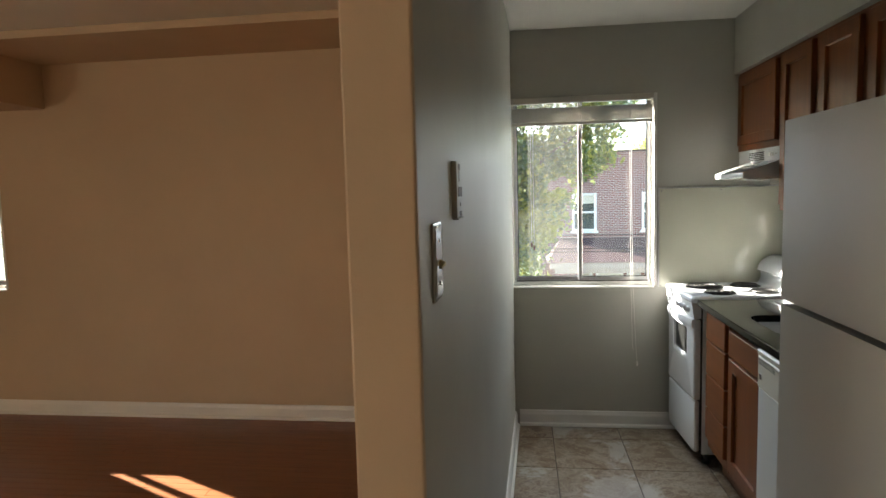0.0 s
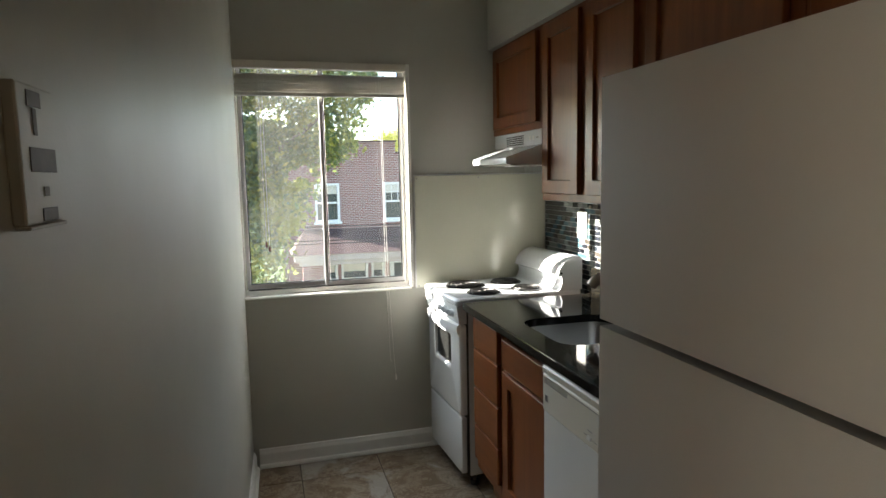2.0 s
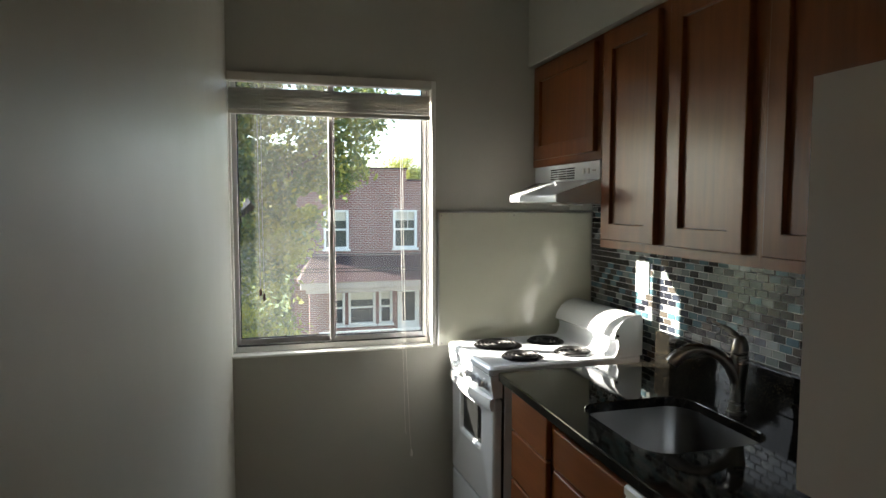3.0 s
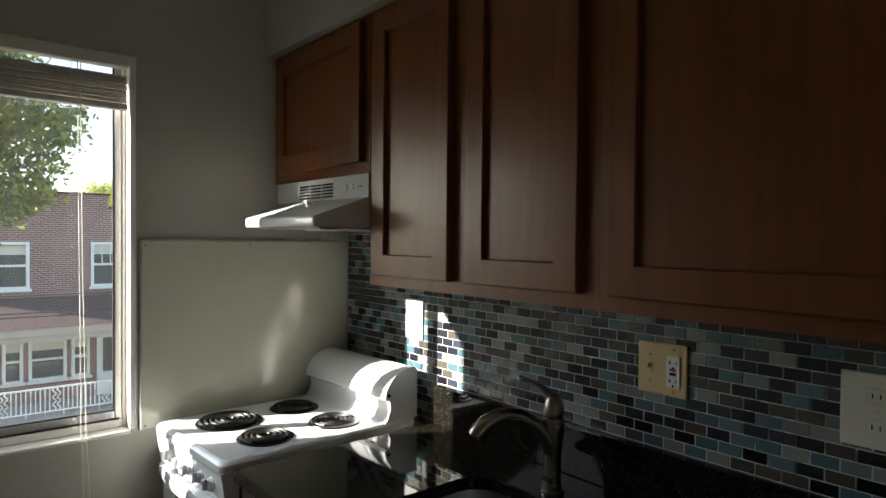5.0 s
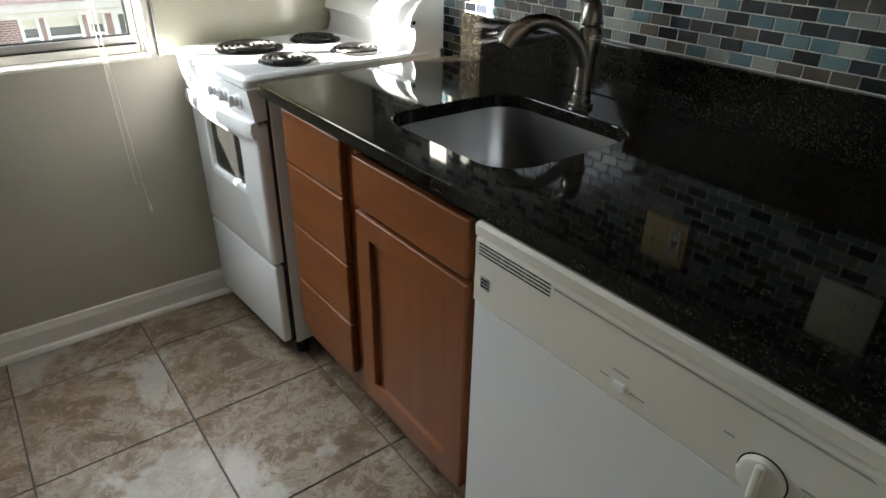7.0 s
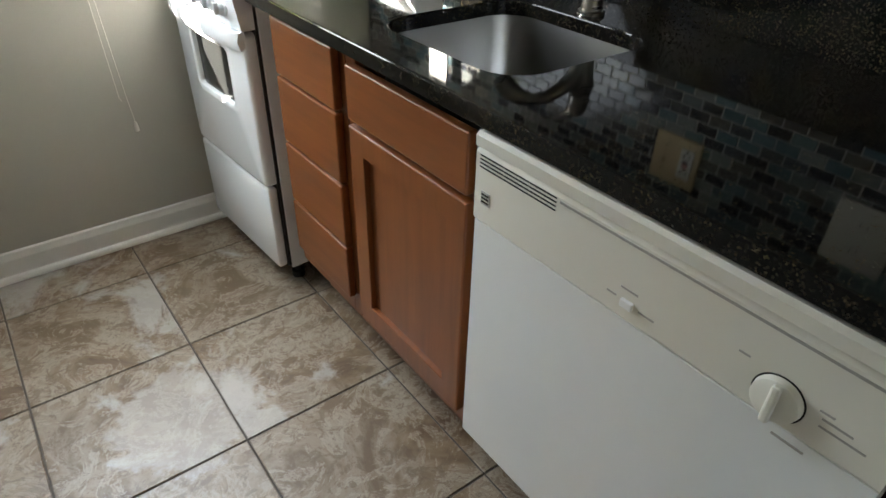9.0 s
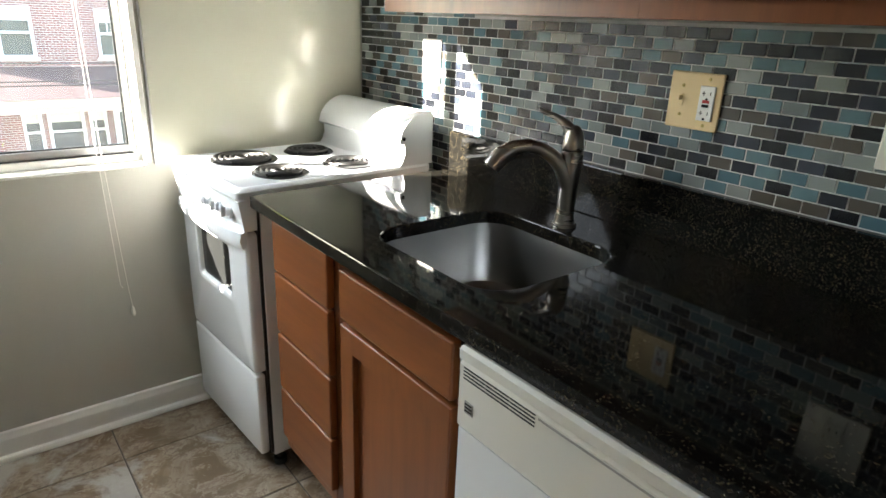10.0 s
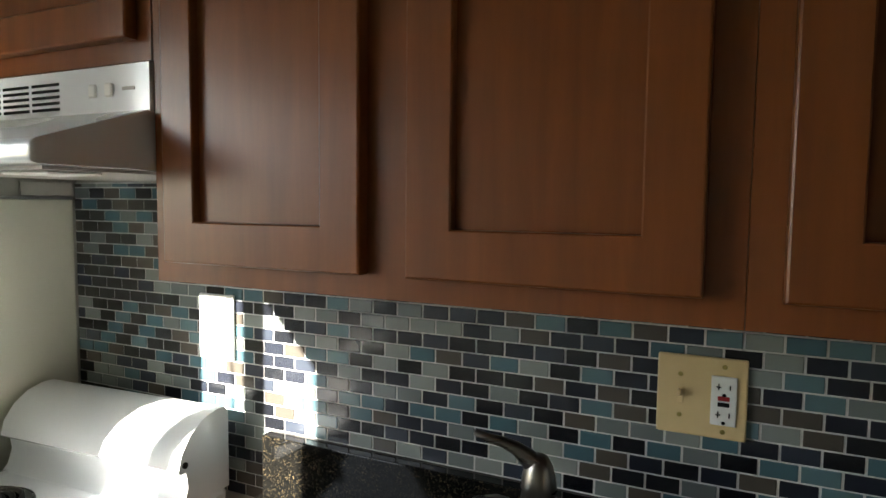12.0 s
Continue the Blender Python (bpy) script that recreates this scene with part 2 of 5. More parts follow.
def leaf(name, a, b, c):
    m = Nodes(name)
    source = m.add("ShaderNodeNewGeometry").outputs["Random Per Island"]
    col = m.ramp(source, [(0.0, a), (0.7, b), (1.0, c)])
    # yellow clumps: turned leaves, and sunlit boughs put into the colour
    yellow_clumps = m.ramp(m.noise(m.place((1, 1, 1)), 1.1, 3), [(0.5, (0, 0, 0)), (0.6, (0.85, 0.85, 0.85))])
    col = m.mix(yellow_clumps, col, c)
    trans = m.add("ShaderNodeBsdfTranslucent")
    m.link(m.mix(0.45, col, (0.5, 0.58, 0.16)), trans.inputs["Color"])
    m.set(Base_Color=col, Roughness=0.5)
    ms = m.add("ShaderNodeMixShader", Fac=0.5)
    m.link(m.bsdf.outputs[0], ms.inputs[1])
    m.link(trans.outputs[0], ms.inputs[2])
    m.link(ms.outputs[0], m.out.inputs["Surface"])
    return m.material


def pane_glass(name, dusty):
    m = Nodes(name)
    t = m.add("ShaderNodeBsdfTransparent", Color=(0.96, 0.97, 0.96, 1))
    g = m.add("ShaderNodeBsdfGlossy", Roughness=0.02)
    f = m.add("ShaderNodeFresnel", IOR=1.45)
    ms = m.add("ShaderNodeMixShader")
    m.link(f.outputs[0], ms.inputs[0])
    m.link(t.outputs[0], ms.inputs[1])
    m.link(g.outputs[0], ms.inputs[2])
    d = m.add("ShaderNodeBsdfTranslucent", Color=(0.8, 0.8, 0.78, 1))
    film = m.add("ShaderNodeMixShader")
    streak = m.noise(m.place((14, 1, 1.2)), 2.0, 4)
    m.link(m.span(streak, dusty * 0.4, dusty * 1.6), film.inputs[0])
    m.link(ms.outputs[0], film.inputs[1])
    m.link(d.outputs[0], film.inputs[2])
    m.link(film.outputs[0], m.out.inputs["Surface"])
    return m.material


KITCHEN_PAINT = rolled_wall("greige semi-gloss wall paint", (0.43, 0.421, 0.367), 0.45)
ROOM_PAINT = rolled_wall("tan matt wall paint", (0.56, 0.43, 0.29), 0.6)
CEILING_PAINT = painted("flat ceiling paint", (0.72, 0.7, 0.64), 0.8, 0.03)
TRIM = painted("white trim paint", (0.76, 0.75, 0.71), 0.35, 0.04)
CHERRY = stained_wood("cherry-stained maple, upright grain", (0.13, 0.0375, 0.0098), (0.225, 0.0705, 0.0175), 2)
CHERRY_FLAT = stained_wood("cherry-stained maple, level grain", (0.13, 0.0375, 0.0098), (0.225, 0.0705, 0.0175), 1)
CHERRY_DARK = stained_wood("cherry-stained plywood", (0.1, 0.038, 0.017), (0.16, 0.064, 0.028), 2)
GRANITE = granite()
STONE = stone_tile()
GROUT = painted("grey-brown floor grout", (0.1, 0.085, 0.07), 0.9, 0.15, 8.0)
TILE_GROUT = painted("pale grey tile grout", (0.58, 0.58, 0.555), 0.85, 0.08, 20.0)
MOSAIC = mosaic("glass mosaic tile", False)
MOSAIC_REST = mosaic("glass mosaic tile, rest", True)
ENAMEL = painted("white enamel", (0.79, 0.815, 0.835), 0.16, 0.02, 2.0, 0.02, 60.0, 0.4)
FRIDGE_WHITE = painted("white textured fridge paint", (0.6, 0.585, 0.55), 0.42, 0.02, 2.0, 0.35, 420.0)
DISHWASHER_WHITE = painted("white dishwasher enamel", (0.7, 0.7, 0.67), 0.3, 0.02)
BISQUE = painted("yellowed cream plastic", (0.68, 0.65, 0.56), 0.38, 0.03)
IVORY = painted("ivory plastic", (0.66, 0.5, 0.26), 0.35, 0.03)
WHITE_PLASTIC = painted("white plastic", (0.78, 0.78, 0.75), 0.35, 0.02)
GREY_PAINT = painted("warm grey painted steel", (0.33, 0.31, 0.28), 0.4, 0.04)
RUBBER = painted("black rubber", (0.015, 0.015, 0.015), 0.6, 0.1)
BLACK = painted("black enamel", (0.012, 0.012, 0.013), 0.25, 0.1)
COIL = metal("dark heating coil", (0.07, 0.068, 0.066), 0.5)
PAN_STEEL = metal("worn drip pan steel", (0.5, 0.5, 0.5), 0.45)
CHROME = metal("chrome", (0.75, 0.75, 0.75), 0.12)
NICKEL = metal("brushed nickel", (0.3, 0.28, 0.255), 0.28, (1, 1, 6))
STEEL = metal("brushed stainless steel", (0.37, 0.365, 0.355), 0.31, (1, 6, 6))
ALUMINIUM = metal("mill aluminium", (0.62, 0.62, 0.62), 0.38, (1, 1, 5))
SPLASH = painted("cream enamelled sheet", (0.62, 0.62, 0.5), 0.17, 0.025, 2.5, 0.1, 6.0, 0.3)
RED = painted("red plastic", (0.45, 0.03, 0.03), 0.4)
DARK_GLASS = painted("dark oven glass", (0.014, 0.0145, 0.014), 0.22, 0.1)
BLIND = painted("cream vinyl slats", (0.6, 0.57, 0.5), 0.45, 0.04)
CORD = painted("white cord", (0.7, 0.68, 0.62), 0.8)
PLATE_PAINT = painted("glossy greige paint over a plate", (0.45, 0.44, 0.385), 0.14, 0.05, 30.0, 0.3, 40.0, 0.3)
CHIPPED = painted("bare brown spots under paint", (0.13, 0.112, 0.095), 0.6, 0.2, 40.0)
BRASS = metal("aged brass", (0.42, 0.33, 0.12), 0.35)
OAK_FLOOR = stained_wood("red-brown oak floor", (0.16, 0.055, 0.02), (0.3, 0.115, 0.045), 0, 0.3)
GLASS = pane_glass("window glass", 0.008)
DUSTY = pane_glass("dusty window glass", 0.022)
BRICK = brick_wall()
FRAME_WHITE = painted("white house trim", (0.72, 0.72, 0.7), 0.5)
PORCH_ROOF = painted("dull red porch shingles", (0.045, 0.022, 0.023), 0.8, 0.15, 4.0)
PORCH_BEAM = painted("weathered cream beam", (0.4, 0.34, 0.3), 0.7, 0.1)
SHADE_GLASS = painted("far window glass", (0.05, 0.06, 0.065), 0.08, 0.2, 1.0)
CONCRETE = painted("concrete", (0.35, 0.34, 0.31), 0.85, 0.12)
ASPHALT = painted("asphalt", (0.05, 0.05, 0.052), 0.9, 0.15)
GRASS = painted("grass", (0.07, 0.11, 0.03), 0.9, 0.4, 2.0, 0.6, 30.0)
BARK = painted("bark", (0.12, 0.09, 0.065), 0.9, 0.3, 9.0, 0.8, 30.0)
LEAVES = leaf("green leaves, yellow and sunlit clumps", (0.024, 0.05, 0.028), (0.068, 0.115, 0.045), (0.4, 0.35, 0.06))
LEAVES_YELLOW = leaf("yellow-green leaves", (0.1, 0.14, 0.03), (0.22, 0.24, 0.035), (0.4, 0.36, 0.04))

# ---- the large structure ----
XR, YW, HI = 1.6, 4.323, 2.42          # wall behind the counter, window wall, ceiling
XL, YB = -5.2, -2.6                     # far sides of the living room
WX0, WX1, WZ0, WZ1 = -0.022, 0.822, 0.868, 2.022   # kitchen window opening
LX0, LX1, LZ0, LZ1 = -4.12, -3.5, 0.87, 1.8       # living-room window opening
OUT = 0.1                               # thickness of the outer walls


def wall_with_openings(axis, a, b, at, thick, openings):
    """A wall along x (or y) from a to b with openings (u0, u1, z0, z1)."""
    bm = bmesh.new()
    def block(u0, u1, z0, z1):
        if u1 - u0 > 1e-4 and z1 - z0 > 1e-4:
            if axis == "x":
                cuboid(bm, u0, u1, at, at + thick, z0, z1)
            else:
                cuboid(bm, at, at + thick, u0, u1, z0, z1)
    u = a
    for u0, u1, z0, z1 in sorted(openings):
        block(u, u0, 0, HI)
        block(u0, u1, 0, z0)
        block(u0, u1, z1, HI)
        u = u1
    block(u, b, 0, HI)
    return bm


structure("wall_window_kitchen", wall_with_openings("x", -0.14, XR + 0.2, YW, OUT, [(WX0, WX1, WZ0, WZ1)]), KITCHEN_PAINT, "greige painted wall with the kitchen window", "wall")
structure("wall_window_room", wall_with_openings("x", XL - 0.2, -0.14, YW, OUT, [(LX0, LX1, LZ0, LZ1)]), ROOM_PAINT, "tan painted living room wall with a window", "wall")
structure("wall_counter", box(XR, XR + 0.2, YB, YW, 0, HI), KITCHEN_PAINT, "greige painted wall behind the counter", "wall")
# outer leaf added out of view: its edge keeps sun off the oven
bm = bmesh.new()
for x0, x1, z0, z1 in ((XL - 0.2, LX0 - 0.3, -0.3, HI), (LX0 - 0.3, LX1 + 0.1, -0.3, LZ0 - 0.1), (LX0 - 0.3, LX1 + 0.1, LZ1 + 0.1, HI), (LX1 + 0.1, WX0 - 0.135, -0.3, HI), (WX0 - 0.135, WX1 + 0.1, -0.3, WZ0 - 0.1), (WX0 - 0.135, WX1 + 0.1, WZ1 + 0.1, HI), (WX1 + 0.1, XR + 0.2, -0.3, HI)):
    cuboid(bm, x0, x1, YW + 0.102, YW + 0.2, z0, z1)
structure("wall_outer_sun_block", bm, BRICK, "added outer brick leaf that cuts the sun left of the window", "wall")
# the opening is added, out of view, to let light into the room
structure("wall_room_side", wall_with_openings("y", YB, YW, XL - 0.2, 0.2, [(-2.45, -0.75, 0.85, 2.05)]), ROOM_PAINT, "tan painted living room side wall with an added, unseen window", "wall")
structure("wall_back", box(XL - 0.2, XR + 0.2, YB - 0.2, YB, 0, HI), ROOM_PAINT, "plain tan painted rear wall", "wall")
PY = 1.34                               # free end of the partition
bm = bmesh.new()
prism(bm, [(-0.098, PY), (-0.018, YW), (-0.14, YW), (-0.14, PY)], "z", 0, HI)
structure("wall_partition", bm, KITCHEN_PAINT, "greige semi-gloss partition wall of the kitchen", "wall")
bm = box(-0.193, -0.143, PY + 0.003, YW - 0.003, 0, HI)
cuboid(bm, -0.196, -0.094, PY - 0.02, PY - 0.003, 0, HI, 0.004, 2)
structure("wall_partition_room", bm, ROOM_PAINT, "tan painted end and room side of the partition", "wall")
structure("ceiling", box(XL - 0.2, XR + 0.2, YB - 0.2, YW + 0.2, HI + 0.001, HI + 0.15), CEILING_PAINT, "flat off-white ceiling", "ceiling")
structure("soffit", box(1.262, XR - 0.002, 0.6, YW - 0.002, 2.103, HI - 0.002), KITCHEN_PAINT, "greige boxed soffit above the wall cabinets", "soffit")
structure("ceiling_beam", box(-3.09, -0.206, 3.66, YW - 0.002, 2.376, HI - 0.002), ROOM_PAINT, "shallow painted drop along the living room ceiling", "beam")
structure("ceiling_beam_window", box(XL + 0.002, -3.1, 3.66, YW - 0.002, 2.09, HI - 0.002), ROOM_PAINT, "painted box beam above the living room window", "beam")
structure("floor", box(XL - 0.2, XR + 0.2, YB - 0.2, YW + 0.1, -0.3, -0.012), GROUT, "sub-floor and grey-brown grout between the tiles", "floor")


def baseboard(name, outline_axis, a, b, at, sign, material=TRIM):
    """A skirting board with a stepped top and a quarter-round shoe; sign: the side on which the room lies."""
    prof = [(0, 0), (0.026, 0), (0.026, 0.008), (0.022, 0.016), (0.014, 0.021), (0.013, 0.072), (0.009, 0.085), (0.007, 0.094), (0, 0.098)]
    bm = bmesh.new()
    if outline_axis == "x":
        prism(bm, [(at + sign * u, z) for u, z in prof], "x", a, b)
    else:
        prism(bm, [(at + sign * u, z) for u, z in prof], "y", a, b)
    return structure(name, bm, material, "white painted baseboard with a quarter-round shoe", "baseboard")


baseboard("baseboard", "x", 0.01, 1.0, YW - 0.001, -1)
baseboard("baseboard_room", "x", XL + 0.03, -0.21, YW - 0.001, -1)
b = baseboard("baseboard_partition", "y", PY + 0.06, YW - 0.03, 0, 1)
b.matrix_world = Matrix.Translation((-0.0962, PY, 0)) @ Matrix.Rotation(-math.atan2(0.08, YW - PY), 4, "Z") @ Matrix.Translation((0, -PY, 0))


def sliding_window(name, x0, x1, z0, z1, mullion, label, dusty_left=True):
    """Two-track aluminium slider set back in the opening."""
    w = thing(name, ((x0 + x1) / 2, YW + 0.08, z0), label, "window", kind="structure")
    y0, y1 = YW + 0.04, YW + 0.099
    f = bmesh.new()
    for q in ((x0 + 0.001, x0 + 0.014, z0 + 0.012, z1 - 0.001), (x1 - 0.014, x1 - 0.001, z0 + 0.012, z1 - 0.001)):
        cuboid(f, q[0], q[1], y0, y1, q[2], q[3], 0.002)
    cuboid(f, x0 + 0.015, x1 - 0.015, y0, y1, z0 + 0.012, z0 + 0.036, 0.002)
    cuboid(f, x0 + 0.015, x1 - 0.015, y0, y1, z1 - 0.005, z1 - 0.001, 0.001)
    part("window_frame", f, TRIM, w, "white painted window frame")
    part("track", box(x0 + 0.024, x1 - 0.024, y0 + 0.001, y0 + 0.02, z0 + 0.0362, z0 + 0.0405), RUBBER, w, "dark sliding track")
    sill = box(x0 - 0.0, x1 + 0.0, YW - 0.012, YW + 0.105, z0 - 0.0, z0 + 0.011, 0.003)
    part("window_sill", sill, TRIM, w, "white painted sill")
    lining = bmesh.new()
    cuboid(lining, x1 - 0.004, x1 + 0.014, YW - 0.006, YW + 0.039, z0 + 0.012, z1, 0.002)
    cuboid(lining, x0 + 0.0, x0 + 0.006, YW - 0.004, YW + 0.039, z0 + 0.012, z1, 0.002)
    part("window_lining", lining, TRIM, w, "white painted reveal lining")
    for k, (a, c, y) in enumerate(((x0 + 0.016, mullion + 0.014, YW + 0.072), (mullion - 0.014, x1 - 0.016, YW + 0.048))):
        s = bmesh.new()
        lo, hi, t = z0 + 0.038, z1 - 0.006, 0.019
        cuboid(s, a, a + t, y, y + 0.02, lo, hi, 0.002)
        cuboid(s, c - t, c, y, y + 0.02, lo, hi, 0.002)
        cuboid(s, a + t, c - t, y, y + 0.02, lo, lo + 0.024, 0.002)
        cuboid(s, a + t, c - t, y, y + 0.02, hi - 0.009, hi, 0.002)
        sash = part("sash", s, ALUMINIUM, w, "aluminium sliding sash")
        p = part("pane", box(a + t, c - t, y + 0.008, y + 0.012, lo + 0.024, hi - 0.009), DUSTY if (k == 0) == dusty_left else GLASS, sash, "dusty glass" if k == 0 else "clear glass")
        p.visible_shadow = False
        g = bmesh.new()
        for q in ((a + t, a + t + 0.005, lo + 0.024, hi - 0.009), (c - t - 0.005, c - t, lo + 0.024, hi - 0.009), (a + t + 0.005, c - t - 0.005, lo + 0.024, lo + 0.029), (a + t + 0.005, c - t - 0.005, hi - 0.011, hi - 0.009)):
            cuboid(g, q[0], q[1], y + 0.002, y + 0.0075, q[2], q[3])
        part("gasket", g, RUBBER, sash, "black glazing gasket")
        if k == 0:
            continue
        part("latch", box(a + 0.002, a + 0.02, y - 0.012, y - 0.001, 1.42, 1.48, 0.003), ALUMINIUM, sash)
    return w


sliding_window("window_1", WX0, WX1, WZ0, WZ1, 0.395, "aluminium sliding kitchen window over a white sill")
sliding_window("window_2", LX0, LX1, LZ0, LZ1, -3.92, "aluminium sliding window of the living room")
# unseen window, added so that sun and the fill lamp reach the room
w3 = thing("added_window", (XL - 0.1, -1.6, 0.85), "unseen wooden window added to light the living room", "window", kind="structure")
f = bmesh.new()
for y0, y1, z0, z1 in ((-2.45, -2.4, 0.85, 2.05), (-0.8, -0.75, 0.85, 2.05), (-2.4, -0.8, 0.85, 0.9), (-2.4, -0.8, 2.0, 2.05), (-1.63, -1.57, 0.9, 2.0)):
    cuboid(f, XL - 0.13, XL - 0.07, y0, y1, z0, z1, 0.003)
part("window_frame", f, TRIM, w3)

# ---- kitchen: wall cabinets ----
def shaker(parent, x, y0, y1, z0, z1, rail, material=None, label="", depth=0.02):
    """A recessed-panel door or drawer front whose face is at x and looks towards -x."""
    material = material or CHERRY
    def ring(inset, depth_):
        return [(x + depth_, y0 + inset, z0 + inset), (x + depth_, y1 - inset, z0 + inset), (x + depth_, y1 - inset, z1 - inset), (x + depth_, y0 + inset, z1 - inset)]
    d = loft(bmesh.new(), [ring(0.0, depth), ring(0.0, 0.003), ring(0.001, 0.001), ring(0.003, 0.0), ring(rail - 0.002, 0.0), ring(rail, 0.002), ring(rail, depth), ring(0.0, depth)], True, False)
    bmesh.ops.remove_doubles(d, verts=d.verts, dist=1e-6)
    door = part("door", d, material, parent, label)
    part("panel", box(x + 0.013, x + 0.0185, y0 + rail + 0.0002, y1 - rail - 0.0002, z0 + rail + 0.0002, z1 - rail - 0.0002), CHERRY, door)
    return door


def slab(parent, name, x, y0, y1, z0, z1, depth=0.02):
    return part(name, box(x, x + depth, y0, y1, z0, z1, 0.004, 2), CHERRY_FLAT, parent)


def carcass(parent, x0, x1, y0, y1, z0, z1, stiles):
    """Box with a face frame in front; stiles: bars of the frame as (y0, y1, z0, z1)."""
    c = bmesh.new()
    t = 0.016
    cuboid(c, x0 + 0.019, x1, y0, y0 + t, z0 + 0.005, z1)
    cuboid(c, x0 + 0.019, x1, y1 - t, y1, z0 + 0.005, z1)
    cuboid(c, x0 + 0.019, x1, y0 + t, y1 - t, z0 + 0.012, z0 + 0.028)
    cuboid(c, x0 + 0.019, x1, y0 + t, y1 - t, z1 - t, z1)
    cuboid(c, x1 - 0.008, x1, y0 + t, y1 - t, z0 + 0.028, z1 - t)
    part("body", c, CHERRY_DARK, parent)
    f = bmesh.new()
    for q in stiles:
        cuboid(f, x0, x0 + 0.019, *q)
    part("face_frame", f, CHERRY, parent)


def wall_cabinet(y0, y1, z0, z1, doors, label):
    cab = thing("wall_cabinet", (1.44, (y0 + y1) / 2, z0), label, "cabinet", "wall cabinets")
    x = 1.291
    bars = [(y0, y0 + 0.04, z0, z1), (y1 - 0.04, y1, z0, z1), (y0 + 0.04, y1 - 0.04, z0, z0 + 0.045), (y0 + 0.04, y1 - 0.04, z1 - 0.045, z1)]
    if len(doors) > 1:
        m = (doors[0][1] + doors[1][0]) / 2
        bars.append((m - 0.035, m + 0.035, z0 + 0.045, z1 - 0.045))
    carcass(cab, x, XR - 0.004, y0, y1, z0, z1, bars)
    for a, c in doors:
        shaker(cab, 1.269, a, c, z0 + 0.03, z1 - 0.02, 0.057)
    return cab


wall_cabinet(3.708, 4.318, 1.66, 2.1, [(3.735, 4.27)], "short cherry-stained wall cabinet above the range hood")
wall_cabinet(2.9355, 3.704, 1.345, 2.1, [(2.972, 3.287), (3.348, 3.668)], "tall cherry-stained wall cabinet with two recessed-panel doors")
wall_cabinet(2.318, 2.935, 1.345, 2.1, [(2.36, 2.905)], "tall cherry-stained wall cabinet with one wide door")
wall_cabinet(1.44, 2.314, 1.74, 2.1, [(1.475, 1.86), (1.9, 2.285)], "short cherry-stained wall cabinet above the refrigerator")

# ---- range hood ----
hood = thing("range_hood", (1.4, 4.0, 1.5), "white enamelled range hood fixed under the short cabinet", "range hood")
bm = bmesh.new()
prism(bm, [(1.286, 1.588), (1.286, 1.657), (1.585, 1.657), (1.585, 1.588)], "y", 3.708, 4.285)
part("fan_housing", bevelled(bm, 0.003), ENAMEL, hood)
# sloped canopy, cut back at the far front corner
bm = bmesh.new()
top = [(1.286, 3.71), (1.286, 4.285), (1.585, 4.285), (1.585, 3.71)]
low = [(1.118, 3.71), (1.118, 4.165), (1.585, 4.285), (1.585, 3.71)]
loft(bm, [[(x, y, 1.59) for x, y in top], [(x, y, 1.533) for x, y in low], [(x, y, 1.504) for x, y in low]])
bmesh.ops.triangulate(bm, faces=[f_ for f_ in bm.faces if abs(f_.normal.y) > 0.05 and len(f_.verts) > 3])
bmesh.ops.recalc_face_normals(bm, faces=bm.faces)
corner = [e for e in bm.edges if all(abs(v.co.x - 1.118) < 1e-4 for v in e.verts)]
bmesh.ops.bevel(bm, geom=corner, offset=0.008, segments=4, profile=0.5, affect="EDGES")
part("canopy", bm, ENAMEL, hood, "", True)
part("underside", box(1.15, 1.56, 3.74, 4.14, 1.499, 1.5035), GREY_PAINT, hood, "grey filter plate")
part("lamp_lens", box(1.17, 1.25, 3.76, 3.86, 1.494, 1.4985, 0.002), WHITE_PLASTIC, hood, "milky lamp lens")
for k in range(3):
    for r in range(5):
        y = 4.12 - 0.075 * k
        part("vent_slot", box(1.2845, 1.2875, y - 0.066, y, 1.598 + 0.0095 * r, 1.6025 + 0.0095 * r), BLACK, hood)
for y in (3.825, 3.79):
    part("rocker_switch", box(1.2815, 1.2862, y - 0.008, y + 0.008, 1.612, 1.632, 0.002), WHITE_PLASTIC, hood)
part("maker_mark", box(1.2851, 1.2864, 3.737, 3.763, 1.62, 1.625), GREY_PAINT, hood)

# ---- enamelled splash sheet behind the range ----
splash = thing("splash_panel", (1.2, YW, 0.88), "cream enamelled metal sheet screwed to the wall by the range", "splash panel")
part("sheet", box(0.851, 1.586, YW - 0.005, YW - 0.001, 0.872, 1.46, 0.001), SPLASH, splash)
bm = box(0.849, 1.586, YW - 0.0065, YW - 0.001, 1.4605, 1.4665)
cuboid(bm, 0.845, 0.8505, YW - 0.0065, YW - 0.001, 0.872, 1.4665)
part("edge_strip", bm, ALUMINIUM, splash, "thin metal edging")
for x, z in ((0.862, 1.447), (1.2, 1.447), (0.862, 0.882)):
    part("screw", turned(bmesh.new(), (x, YW - 0.0052, z), (0, -1, 0), [(0, 0.004), (0.0015, 0.0035), (0.002, 0.001)], 10), GREY_PAINT, splash)
part("trim_strip", box(1.47, 1.586, YW - 0.008, YW - 0.002, 1.468, 1.4985, 0.001), KITCHEN_PAINT, splash, "painted filler strip under the hood")

# ---- range, turned slightly from the wall ----
RANGE = Matrix.Translation((0.927, 3.797, 0)) @ Matrix.Rotation(radians(3.4), 4, "Z")
RW, RD = 0.472, 0.632                   # width and depth
stove = thing("range", (0, 0, 0), "white enamelled electric range with four coil burners", "stove")


